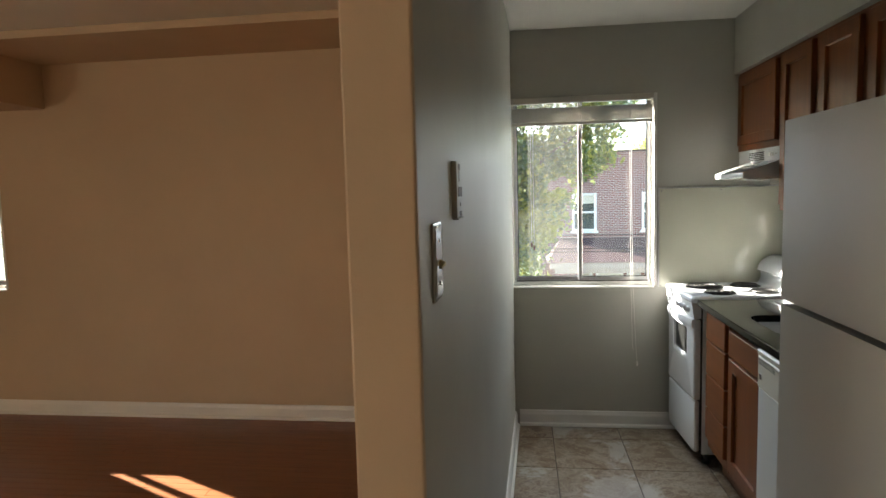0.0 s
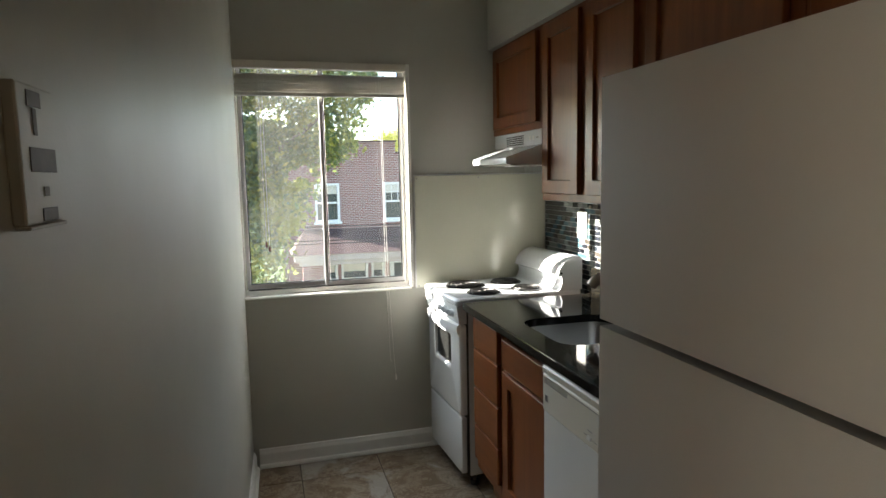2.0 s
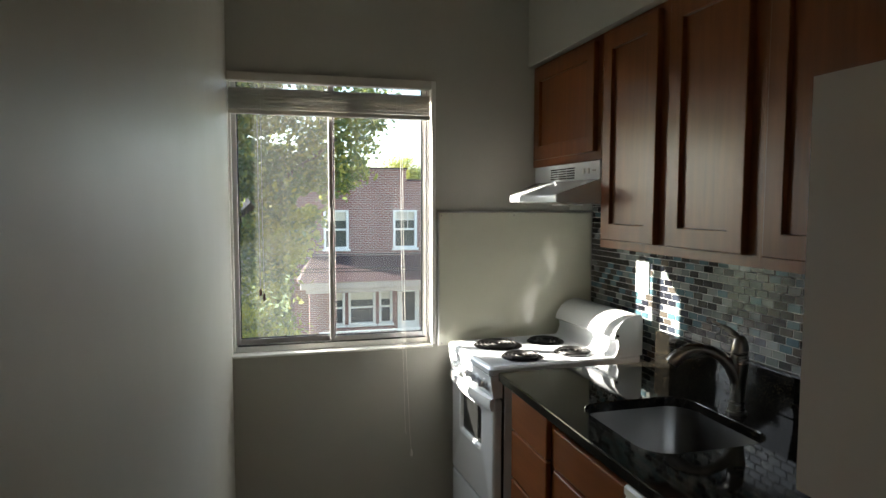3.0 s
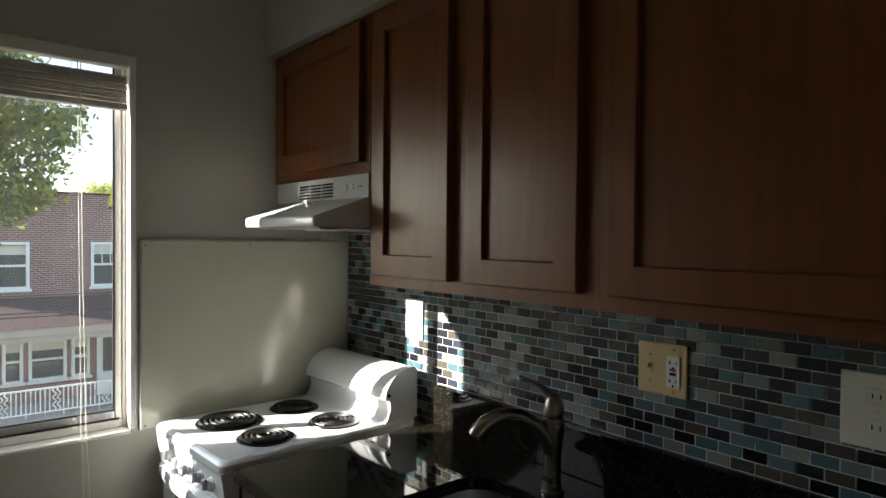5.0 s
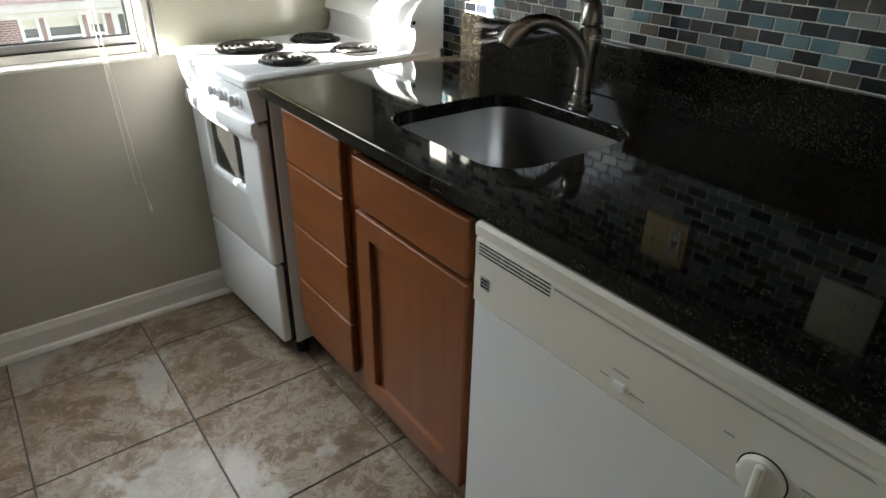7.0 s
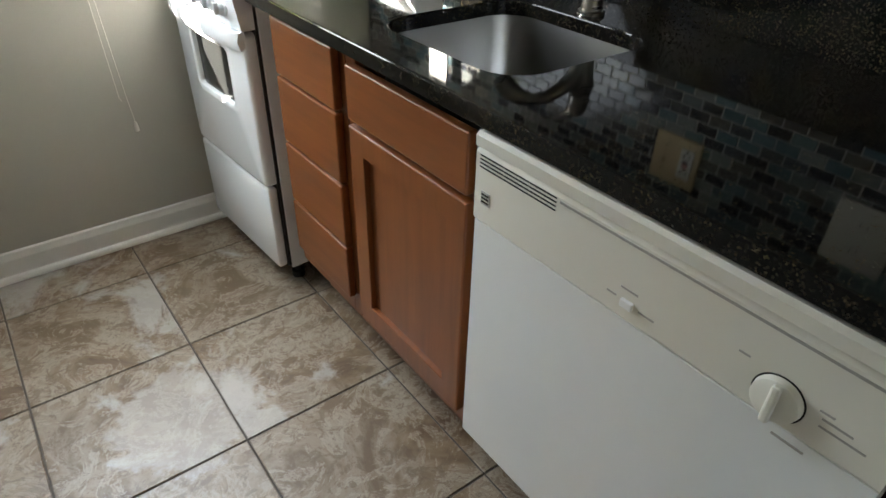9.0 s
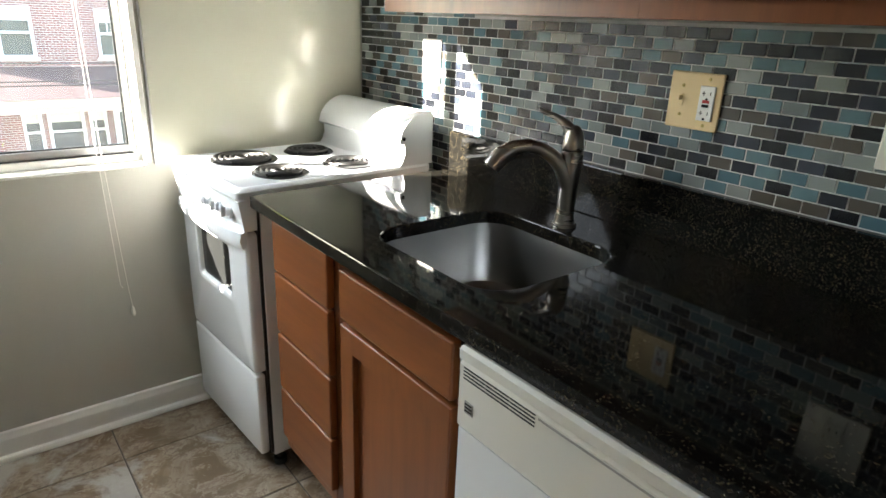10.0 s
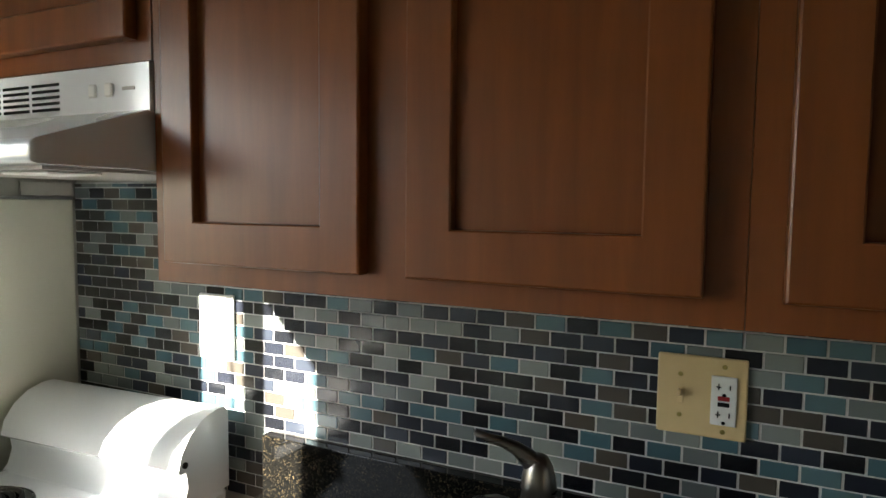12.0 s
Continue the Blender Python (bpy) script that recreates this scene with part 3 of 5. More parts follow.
def rbox(name, x0, x1, y0, y1, z0, z1, mat_, bevel=0.0, label="", parent=None, segs=2):
    return part(name, box(x0, x1, y0, y1, z0, z1, bevel, segs), mat_, parent or stove, label, True)


rbox("side_panel", 0.039, RD, 0.0, 0.012, 0.055, 0.868, ENAMEL, 0.003)
rbox("side_panel", 0.039, RD, RW - 0.012, RW, 0.055, 0.868, ENAMEL, 0.003)
rbox("back_panel", RD - 0.01, RD, 0.013, RW - 0.013, 0.075, 0.868, GREY_PAINT)
rbox("oven_body", 0.0305, RD - 0.011, 0.013, RW - 0.013, 0.06, 0.866, BLACK)
rbox("door_seal", 0.0305, 0.0385, 0.004, 0.0125, 0.065, 0.866, RUBBER, 0.0, "black gap beside the oven door")
rbox("storage_drawer", 0.0, 0.03, 0.009, RW - 0.004, 0.066, 0.34, ENAMEL, 0.008, "white lower drawer", segs=3)
# oven door with a bowed handle rail
bm = bmesh.new()
win = (0.125, RW - 0.125, 0.56, 0.71)
def door_ring(i, x, r):
    return [(x, y, z) for y, z in rounded(0.009 + i, RW - 0.004 - i, 0.346 + i, 0.775 - i, r)]


def window_ring(i, x, r):
    return [(x, y, z) for y, z in rounded(win[0] - i, win[1] + i, win[2] - i, win[3] + i, r)]


loft(bm, [door_ring(0.0, 0.03, 0.014), door_ring(0.0, 0.01, 0.014), door_ring(0.003, 0.002, 0.014), door_ring(0.007, -0.002, 0.014), door_ring(0.013, -0.004, 0.014), window_ring(0.03, -0.004, 0.034), window_ring(0.022, -0.0065, 0.028), window_ring(0.012, -0.0075, 0.022), window_ring(0.004, -0.005, 0.018), window_ring(0.0, 0.003, 0.015), window_ring(0.0, 0.012, 0.015), door_ring(0.006, 0.03, 0.01), door_ring(0.0, 0.03, 0.014)], True, False)
bmesh.ops.remove_doubles(bm, verts=bm.verts, dist=1e-6)
door = part("oven_door", bm, ENAMEL, stove, "white oven door with a small window", True)
part("oven_window", box(0.006, 0.0115, win[0] + 0.0005, win[1] - 0.0005, win[2] + 0.0005, win[3] - 0.0005, 0.0), DARK_GLASS, door, "dark glass")
pts = []
for i in range(15):
    s = i / 14
    pts.append((-0.006 - 0.015 * math.sin(math.pi * s) ** 0.6, 0.012 + (RW - 0.024) * s, 0.765))
bm = bmesh.new()
loft(bm, [[(x - 0.004, y, z - 0.03), (x - 0.011, y, z - 0.008), (x - 0.006, y, z + 0.014), (x + 0.01, y, z + 0.018), (x + 0.014, y, z - 0.02)] for x, y, z in pts])
part("handle", bm, ENAMEL, door, "bowed white handle rail", True)
# slanted control front
bm = bmesh.new()
prism(bm, [(-0.006, 0.785), (-0.018, 0.868), (0.03, 0.868), (0.03, 0.785)], "y", 0.002, RW - 0.002)
part("control_front", bevelled(bm, 0.006, 3), ENAMEL, stove, "", True)
for y in (0.07, 0.14, 0.21, 0.28, 0.365):
    k = part("knob", turned(bmesh.new(), (-0.013, y, 0.828), (-1, 0, 0.12), [(0, 0.02), (0.004, 0.02), (0.006, 0.016), (0.014, 0.0145), (0.016, 0.012)], 20), ENAMEL, stove, "white control knob", True)
    part("grip", box(-0.039, -0.027, y - 0.004, y + 0.004, 0.816, 0.846, 0.002), ENAMEL, k, "white knob grip")
# cooktop with a rolled lip
bm = bmesh.new()
loft(bm, [[(x, y, z) for x, y in rounded(-0.022 + i, RD - 0.002, -0.004 + i, RW + 0.004 - i, 0.02)] for i, z in ((0.006, 0.869), (0.0, 0.876), (0.0, 0.893), (0.006, 0.901), (0.016, 0.904), (0.024, 0.9))])
part("cooktop", bm, ENAMEL, stove, "white cooktop with a rolled rim", True)
# backguard: concave front under an overhanging curved top
prof = [(RD, 0.9), (RD, 1.05), (RD - 0.012, 1.062), (RD - 0.035, 1.063), (RD - 0.07, 1.054), (RD - 0.1, 1.034), (RD - 0.122, 1.005), (RD - 0.13, 0.976), (RD - 0.124, 0.97), (RD - 0.112, 0.972), (RD - 0.108, 0.94), (RD - 0.118, 0.912), (RD - 0.13, 0.9)]
bm = bmesh.new()
prism(bm, prof, "y", 0.0, RW)
part("backguard", bevelled(bm, 0.003, 2, 60), ENAMEL, stove, "curved white backguard", True)
part("lamp_button", turned(bmesh.new(), (RD - 0.115, 0.001, 0.985), (0, -1, 0), [(0, 0.006), (0.004, 0.006), (0.005, 0.003)], 12), BLACK, stove)
for x, y in ((0.07, 0.03), (0.07, RW - 0.05), (0.58, 0.03), (0.58, RW - 0.05)):
    part("foot", turned(bmesh.new(), (x, y, 0.0), (0, 0, 1), [(0, 0.02), (0.02, 0.02), (0.022, 0.01), (0.062, 0.01)], 12), RUBBER, stove, "black levelling foot")


def burner(x, y, r, pan):
    b = part("drip_pan", turned(bmesh.new(), (x, y, 0.9), (0, 0, 1), [(0.0008, r + 0.007), (0.003, r + 0.006), (0.003, r + 0.003), (0.0015, r * 0.5), (0.0012, 0.004)], 32), pan, stove, "shallow drip pan", True)
    turns, pts_ = r / 0.0195, []
    n = int(turns * 22)
    for i in range(n + 1):
        a = 2 * math.pi * turns * i / n
        rr = 0.016 + (r - 0.016) * i / n
        pts_.append((x + rr * math.cos(a), y + rr * math.sin(a), 0.9085))
    part("coil", tube(bmesh.new(), pts_, 0.0046, 8), COIL, b, "spiral heating coil", True)
    rim = bmesh.new()
    loft(rim, [[p for p in disc((x, y, z), (0, 0, 1), q, 32)] for z, q in ((0.9008, r + 0.011), (0.9035, r + 0.0095), (0.904, r + 0.007), (0.9008, r + 0.0072))], True, False)
    part("trim_ring", rim, BLACK, b, "black ring", True)


for bx, by, br, pan in ((0.155, 0.338, 0.09, BLACK), (0.385, 0.345, 0.07, BLACK), (0.165, 0.122, 0.07, BLACK), (0.4, 0.125, 0.07, PAN_STEEL)):
    burner(bx, by, br, pan)
stove.matrix_world = RANGE
stove.location.z = 0.0

# ---- base cabinets ----
XF = 0.955                              # faces of doors and drawers


def base_cabinet(y0, y1, label):
    cab = thing("base_cabinet", (1.28, (y0 + y1) / 2, 0), label, "cabinet", "base cabinets")
    c = bmesh.new()
    t = 0.016
    for a in (y0, y1 - t):
        cuboid(c, XF + 0.041, XR - 0.02, a, a + t, 0.105, 0.86)
    cuboid(c, XF + 0.041, XR - 0.02, y0 + t, y1 - t, 0.13, 0.146)
    cuboid(c, XR - 0.028, XR - 0.02, y0 + t, y1 - t, 0.146, 0.86)
    part("body", c, CHERRY_DARK, cab)
    part("toe_kick", box(1.05, 1.066, y0, y1, 0.0, 0.128), CHERRY_DARK, cab, "recessed plinth")
    return cab


drawers = base_cabinet(3.392, 3.722, "cherry-stained base cabinet with four drawers")
f = bmesh.new()
for q in ((3.392, 3.424, 0.14, 0.862), (3.69, 3.722, 0.14, 0.862), (3.424, 3.69, 0.14, 0.185), (3.424, 3.69, 0.835, 0.862), (3.424, 3.69, 0.692, 0.715), (3.424, 3.69, 0.517, 0.54), (3.424, 3.69, 0.343, 0.367)):
    cuboid(f, XF + 0.021, XF + 0.04, *q, 0.001)
part("face_frame", f, CHERRY, drawers)
for z0, z1 in ((0.707, 0.843), (0.532, 0.7), (0.359, 0.524), (0.198, 0.351)):
    slab(drawers, "drawer_front", XF, 3.412, 3.703, z0, z1)
sinkbase = base_cabinet(2.925, 3.388, "cherry-stained sink base cabinet with a false drawer and door")
f = bmesh.new()
for q in ((2.925, 2.962, 0.14, 0.862), (3.351, 3.388, 0.14, 0.862), (2.962, 3.351, 0.14, 0.185), (2.962, 3.351, 0.835, 0.862), (2.962, 3.351, 0.69, 0.715)):
    cuboid(f, XF + 0.021, XF + 0.04, *q, 0.001)
part("face_frame", f, CHERRY, sinkbase)
slab(sinkbase, "false_drawer_front", XF, 2.968, 3.358, 0.71, 0.826)
shaker(sinkbase, XF, 2.966, 3.356, 0.184, 0.697, 0.055, CHERRY, "recessed-panel door")
filler = thing("filler_panel", (1.25, 3.745, 0), "dark cherry-stained filler panel between the range and drawers", "panel")
part("board", box(0.985, 1.55, 3.7222, 3.738, 0.14, 0.862, 0.001), CHERRY_DARK, filler)
endp = thing("end_panel", (1.25, 2.29, 0), "cherry-stained end panel beside the dishwasher", "panel")
part("board", box(0.95, 1.57, 2.276, 2.294, 0.0, 0.862, 0.001), CHERRY_DARK, endp)

# ---- dishwasher ----
dw = thing("dishwasher", (1.2, 2.61, 0), "white built-in dishwasher with a cream control panel", "dishwasher")
DX, D0, D1 = 0.925, 2.306, 2.912
part("tub", box(DX + 0.06, 1.55, D0 + 0.006, D1 - 0.006, 0.21, 0.855), BLACK, dw)
part("door_panel", box(DX + 0.003, DX + 0.055, D0, D1, 0.205, 0.7085, 0.0015, 2), DISHWASHER_WHITE, dw)
bm = bmesh.new()
prism(bm, [(DX + 0.004, 0.709), (DX, 0.715), (DX, 0.826), (DX + 0.004, 0.832), (DX - 0.002, 0.836), (DX - 0.003, 0.853), (DX + 0.004, 0.858), (DX + 0.055, 0.858), (DX + 0.055, 0.709)], "y", D0, D1)
panel = part("control_panel", bevelled(bm, 0.002, 2, 50), BISQUE, dw, "slightly yellowed control panel")
for k in range(3):
    for r in range(4):
        part("vent_slot", box(DX - 0.001, DX + 0.001, 2.748 + 0.052 * k, 2.7985 + 0.052 * k, 0.804 + 0.0062 * r, 0.8061 + 0.0062 * r), RUBBER, panel)
part("badge", box(DX - 0.0015, DX + 0.001, 2.876, 2.896, 0.745, 0.767, 0.0005), GREY_PAINT, panel, "small square grey badge")
for r in range(3):
    part("badge_line", box(DX - 0.002, DX - 0.0012, 2.878, 2.894, 0.749 + 0.006 * r, 0.752 + 0.006 * r), BLACK, panel)
lat = part("latch", box(DX - 0.006, DX + 0.0, 2.602, 2.621, 0.732, 0.744, 0.002, 2), WHITE_PLASTIC, panel, "white sliding latch")
for y0, y1, z in ((2.645, 2.63, 0.739), (2.595, 2.572, 0.735), (2.626, 2.6, 0.756)):
    part("caption_bar", box(DX - 0.0008, DX + 0.001, y1, y0, z, z + 0.0025), GREY_PAINT, panel)
bm = bmesh.new()
prism(bm, [(2.325, 0.8185), (2.332, 0.8215), (2.742, 0.8225), (2.742, 0.819)], "x", DX - 0.0008, DX + 0.001)
part("groove", bm, GREY_PAINT, panel, "thin grey groove under the top lip")
dial = part("dial", turned(bmesh.new(), (DX, 2.418, 0.744), (-1, 0, 0), [(0, 0.027), (0.009, 0.0255), (0.011, 0.022), (0.011, 0.002)], 36), BISQUE, panel, "cream timer dial", True)
part("dial_ring", turned(bmesh.new(), (DX + 0.0005, 2.418, 0.744), (-1, 0, 0), [(0, 0.0288), (0.0012, 0.0288), (0.0014, 0.025)], 36), BLACK, dial)
part("dial_grip", box(DX - 0.019, DX - 0.0105, 2.413, 2.423, 0.719, 0.77, 0.003, 2), BISQUE, dial)
for y0, y1, z in ((2.47, 2.457, 0.77), (2.375, 2.345, 0.752), (2.375, 2.33, 0.742), (2.41, 2.375, 0.697), (2.38, 2.365, 0.76)):
    part("caption_bar", box(DX - 0.0008, DX + 0.001, y1, y0, z, z + 0.0022), GREY_PAINT, panel)
part("toe_panel", box(1.08, 1.09, D0 + 0.004, D1 - 0.004, 0.02, 0.2), BLACK, dw)
for y in (D0 + 0.06, D1 - 0.06):
    part("foot", turned(bmesh.new(), (1.1, y, 0.0), (0, 0, 1), [(0, 0.018), (0.021, 0.018)], 10), RUBBER, dw)

# ---- countertop with an undermounted sink ----
CT, CX, C0, C1 = 0.893, 0.928, 2.27, 3.764
SX0, SX1, SY0, SY1, SR = 1.03, 1.4, 2.965, 3.364, 0.078


def slab_with_hole(outer, inner, z0, z1):
    bm = bmesh.new()
    cx, cy = (SX0 + SX1) / 2, (SY0 + SY1) / 2
    def reach(px, py):
        dx, dy = px - cx, py - cy
        k = min([(b - c) / d for b, c, d in ((outer[1] if dx > 0 else outer[0], cx, dx), (outer[3] if dy > 0 else outer[2], cy, dy)) if abs(d) > 1e-9])
        return (cx + dx * k, cy + dy * k)
    pts_ = list(inner)
    far = [reach(*p) for p in pts_]
    corners = [(outer[1], outer[3]), (outer[0], outer[3]), (outer[0], outer[2]), (outer[1], outer[2])]
    rings = {}
    for key, src, z in (("it", pts_, z1), ("ib", pts_, z0), ("ot", far, z1), ("ob", far, z0)):
        rings[key] = [bm.verts.new((x, y, z)) for x, y in src]
    n = len(pts_)
    for i in range(n):
        j = (i + 1) % n
        extra = [c for c in corners if abs(far[i][0] - far[j][0]) > 1e-6 and abs(far[i][1] - far[j][1]) > 1e-6 and ((abs(far[i][0] - c[0]) < 1e-6 and abs(far[j][1] - c[1]) < 1e-6) or (abs(far[i][1] - c[1]) < 1e-6 and abs(far[j][0] - c[0]) < 1e-6))]
        et = [bm.verts.new((*c, z1)) for c in extra]
        eb = [bm.verts.new((*c, z0)) for c in extra]
        bm.faces.new([rings["it"][i], rings["ot"][i], *et, rings["ot"][j], rings["it"][j]])
        bm.faces.new([rings["ib"][j], rings["ob"][j], *eb[::-1], rings["ob"][i], rings["ib"][i]])
        top_, low_ = [rings["ot"][i], *et, rings["ot"][j]], [rings["ob"][i], *eb, rings["ob"][j]]
        for a in range(len(top_) - 1):
            bm.faces.new([top_[a], low_[a], low_[a + 1], top_[a + 1]])
        bm.faces.new([rings["it"][j], rings["ib"][j], rings["ib"][i], rings["it"][i]])
    return bm


HOLE = []
corners_ = rounded(SX0, SX1, SY0, SY1, SR, 8)
for p, q in zip(corners_, corners_[1:] + corners_[:1]):
    steps = 8 if math.dist(p, q) > 0.1 else 1
    HOLE += [(p[0] + (q[0] - p[0]) * s / steps, p[1] + (q[1] - p[1]) * s / steps) for s in range(steps)]
counter = thing("countertop", (1.25, 3.0, CT - 0.03), "polished black speckled granite countertop with a sink cutout", "countertop")
bm = slab_with_hole((CX, XR - 0.003, C0, C1), HOLE, CT - 0.03, CT)
bmesh.ops.recalc_face_normals(bm, faces=bm.faces)
edge = [e for e in bm.edges if len(e.link_faces) == 2 and e.calc_face_angle(0) > 1.2 and all(v.co.z > CT - 0.001 for v in e.verts)]
bmesh.ops.bevel(bm, geom=edge, offset=0.0035, segments=2, profile=0.5, affect="EDGES")
part("slab", bm, GRANITE, counter)
part("upstand", box(1.561, XR - 0.006, C0, 3.753, CT + 0.0005, 1.014, 0.002, 2), GRANITE, counter, "granite upstand against the wall")
sink = thing("sink", (1.22, 3.16, 0.7), "undermounted brushed stainless steel sink bowl", "sink")
bm = bmesh.new()
def bowl(inset, r):
    return rounded(SX0 - 0.006 + inset, SX1 + 0.006 - inset, SY0 - 0.006 + inset, SY1 + 0.006 - inset, r, 8)
rings = [[(x, y, z) for x, y in bowl(i, r)] for i, r, z in ((0.0, 0.09, CT - 0.0305), (0.003, 0.088, CT - 0.06), (0.01, 0.085, 0.735), (0.018, 0.08, 0.715), (0.04, 0.07, 0.702), (0.12, 0.05, 0.697))]
outer = [[(x, y, z) for x, y in bowl(i, r)] for i, r, z in ((0.1, 0.05, 0.692), (0.03, 0.07, 0.697), (-0.004, 0.09, 0.735), (-0.004, 0.09, CT - 0.0305))]
loft(bm, rings, True, False)
loft(bm, outer, True, False)
bm.verts.ensure_lookup_table()
n = len(rings[0])
bm.faces.new([bm.verts[5 * n + i] for i in range(n)])
bm.faces.new([bm.verts[6 * n + i] for i in range(n)])
part("bowl", bm, STEEL, sink, "", True)
part("drain", turned(bmesh.new(), (1.222, 3.163, 0.6972), (0, 0, 1), [(0, 0.045), (0.002, 0.044), (0.0022, 0.036), (0.0008, 0.034), (0.0008, 0.005)], 28), CHROME, sink, "round drain", True)

# ---- faucet ----
FX, FY = 1.445, 3.173
faucet = thing("faucet", (FX, FY, CT), "brushed nickel pull-out kitchen faucet with a top lever", "faucet")
part("base_ring", turned(bmesh.new(), (FX, FY, CT), (0, 0, 1), [(0, 0.029), (0.006, 0.029), (0.009, 0.026)], 28), NICKEL, faucet, "", True)
part("column", tube(bmesh.new(), [(FX, FY, CT + 0.008), (FX, FY, CT + 0.03), (FX + 0.001, FY, CT + 0.08), (FX + 0.003, FY + 0.001, CT + 0.12), (FX + 0.005, FY + 0.001, CT + 0.15), (FX + 0.006, FY + 0.002, CT + 0.166), (FX + 0.006, FY + 0.002, CT + 0.174)], [0.023, 0.0205, 0.0203, 0.0235, 0.026, 0.0255, 0.0235], 24), NICKEL, faucet, "", True)
way = Vector((-0.86, 0.5, 0)).normalized()
base_at = Vector((FX, FY, CT + 0.108))
bend = [(-0.002, -0.025, 0.019), (0.005, 0.004, 0.0205), (0.021, 0.033, 0.0185), (0.045, 0.056, 0.016), (0.073, 0.072, 0.0145), (0.103, 0.078, 0.0148), (0.131, 0.072, 0.0172), (0.155, 0.057, 0.021), (0.172, 0.041, 0.0218), (0.181, 0.029, 0.0205)]
spout = part("spout", tube(bmesh.new(), [base_at + way * d + Vector((0, 0, h)) for d, h, r in bend], [r for d, h, r in bend], 20), NICKEL, faucet, "arched pull-out spout", True)
tip = base_at + way * 0.181 + Vector((0, 0, 0.029))
part("spray_ring", turned(bmesh.new(), tip, (way.x * 0.6, way.y * 0.6, -1), [(0, 0.0175), (0.003, 0.0165), (0.004, 0.01)], 20), BLACK, spout, "dark spray face")
cap = part("handle_cap", turned(bmesh.new(), (FX + 0.006, FY + 0.002, CT + 0.176), (0.0, 0.02, 1), [(0, 0.0235), (0.004, 0.0245), (0.022, 0.023), (0.038, 0.0195), (0.05, 0.013), (0.054, 0.006)], 24), NICKEL, faucet, "", True)
lw = Vector((-0.35, 0.93, 0)).normalized()
lb = Vector((FX + 0.006, FY + 0.002, CT + 0.205))
part("lever", tube(bmesh.new(), [lb + lw * d + Vector((0, 0, h)) for d, h in ((0.0, 0.0), (0.016, 0.02), (0.032, 0.032), (0.05, 0.04), (0.07, 0.045), (0.084, 0.05), (0.089, 0.052))], [0.016, 0.0125, 0.009, 0.0072, 0.0062, 0.0055, 0.003], 14), NICKEL, cap, "slim curved lever", True)


# ---- plates on the walls ----
def ring_screw(parent, x, y, z, way_=(-1, 0, 0), mat_=None):
    part("screw", turned(bmesh.new(), (x, y, z), way_, [(0, 0.0035), (0.0012, 0.003), (0.0015, 0.001)], 10), mat_ or GREY_PAINT, parent)


XT = XR - 0.012                         # face of the glass tiles
gang = thing("switch_and_outlet_plate", (XT, 2.98, 1.19), "ivory double plate with toggle switch and white outlet", "outlet")
face = part("plate", box(XT - 0.007, XT, 2.9215, 3.0395, 1.136, 1.251, 0.003, 2), IVORY, gang)
part("toggle_slot", box(XT - 0.0085, XT - 0.0065, 3.004, 3.013, 1.181, 1.207, 0.0008), IVORY, gang)
part("toggle", box(XT - 0.02, XT - 0.008, 3.0055, 3.0115, 1.194, 1.203, 0.0015), IVORY, gang, "ivory toggle lever")
out = part("outlet_face", box(XT - 0.0105, XT - 0.0068, 2.935, 2.968, 1.157, 1.226, 0.001), WHITE_PLASTIC, gang, "white safety outlet")
for z in (1.211, 1.172):
    part("slot", box(XT - 0.0112, XT - 0.0102, 2.9575, 2.959, z - 0.004, z + 0.005), BLACK, out)
    part("slot", box(XT - 0.0112, XT - 0.0102, 2.955, 2.9615, z - 0.0005, z + 0.001), BLACK, out)
    part("slot", box(XT - 0.0112, XT - 0.0102, 2.943, 2.9445, z - 0.003, z + 0.004), BLACK, out)
    part("earth_hole", turned(bmesh.new(), (XT - 0.0102, 2.951, z - 0.011), (-1, 0, 0), [(0, 0.0028), (0.001, 0.0026)], 10), BLACK, out)
part("reset_button", box(XT - 0.012, XT - 0.0102, 2.944, 2.959, 1.1925, 1.1985, 0.0005), RED, out, "red button")
part("test_button", box(XT - 0.012, XT - 0.0102, 2.944, 2.959, 1.184, 1.19, 0.0005), BLACK, out, "black button")
for y, z in ((3.0085, 1.223), (3.0085, 1.164), (2.9515, 1.239), (2.9515, 1.147)):
    ring_screw(gang, XT - 0.0072, y, z, mat_=BRASS)


def plain_plate(y0, y1, z0, z1, mat_, label, slots_=True):
    p = thing("outlet_plate", (XT, (y0 + y1) / 2, (z0 + z1) / 2), label, "outlet")
    part("plate", box(XT - 0.0065, XT, y0, y1, z0, z1, 0.0025, 2), mat_, p)
    ym = (y0 + y1) / 2
    if slots_:
        for z in (z0 + 0.038, z1 - 0.038):
            s = part("outlet_face", box(XT - 0.0085, XT - 0.006, ym - 0.016, ym + 0.016, z - 0.014, z + 0.014, 0.002), mat_, p)
            for d in (-0.006, 0.006):
                part("slot", box(XT - 0.0092, XT - 0.0084, ym + d - 0.0008, ym + d + 0.0008, z - 0.004, z + 0.004), BLACK, s)
    ring_screw(p, XT - 0.0066, ym, (z0 + z1) / 2, mat_=mat_)
    return p


plain_plate(3.84, 3.931, 1.143, 1.274, WHITE_PLASTIC, "white outlet plate in the sun on the tiles", False)
plain_plate(2.52, 2.632, 1.122, 1.252, BISQUE, "plain cream outlet plate on the dark tiles")


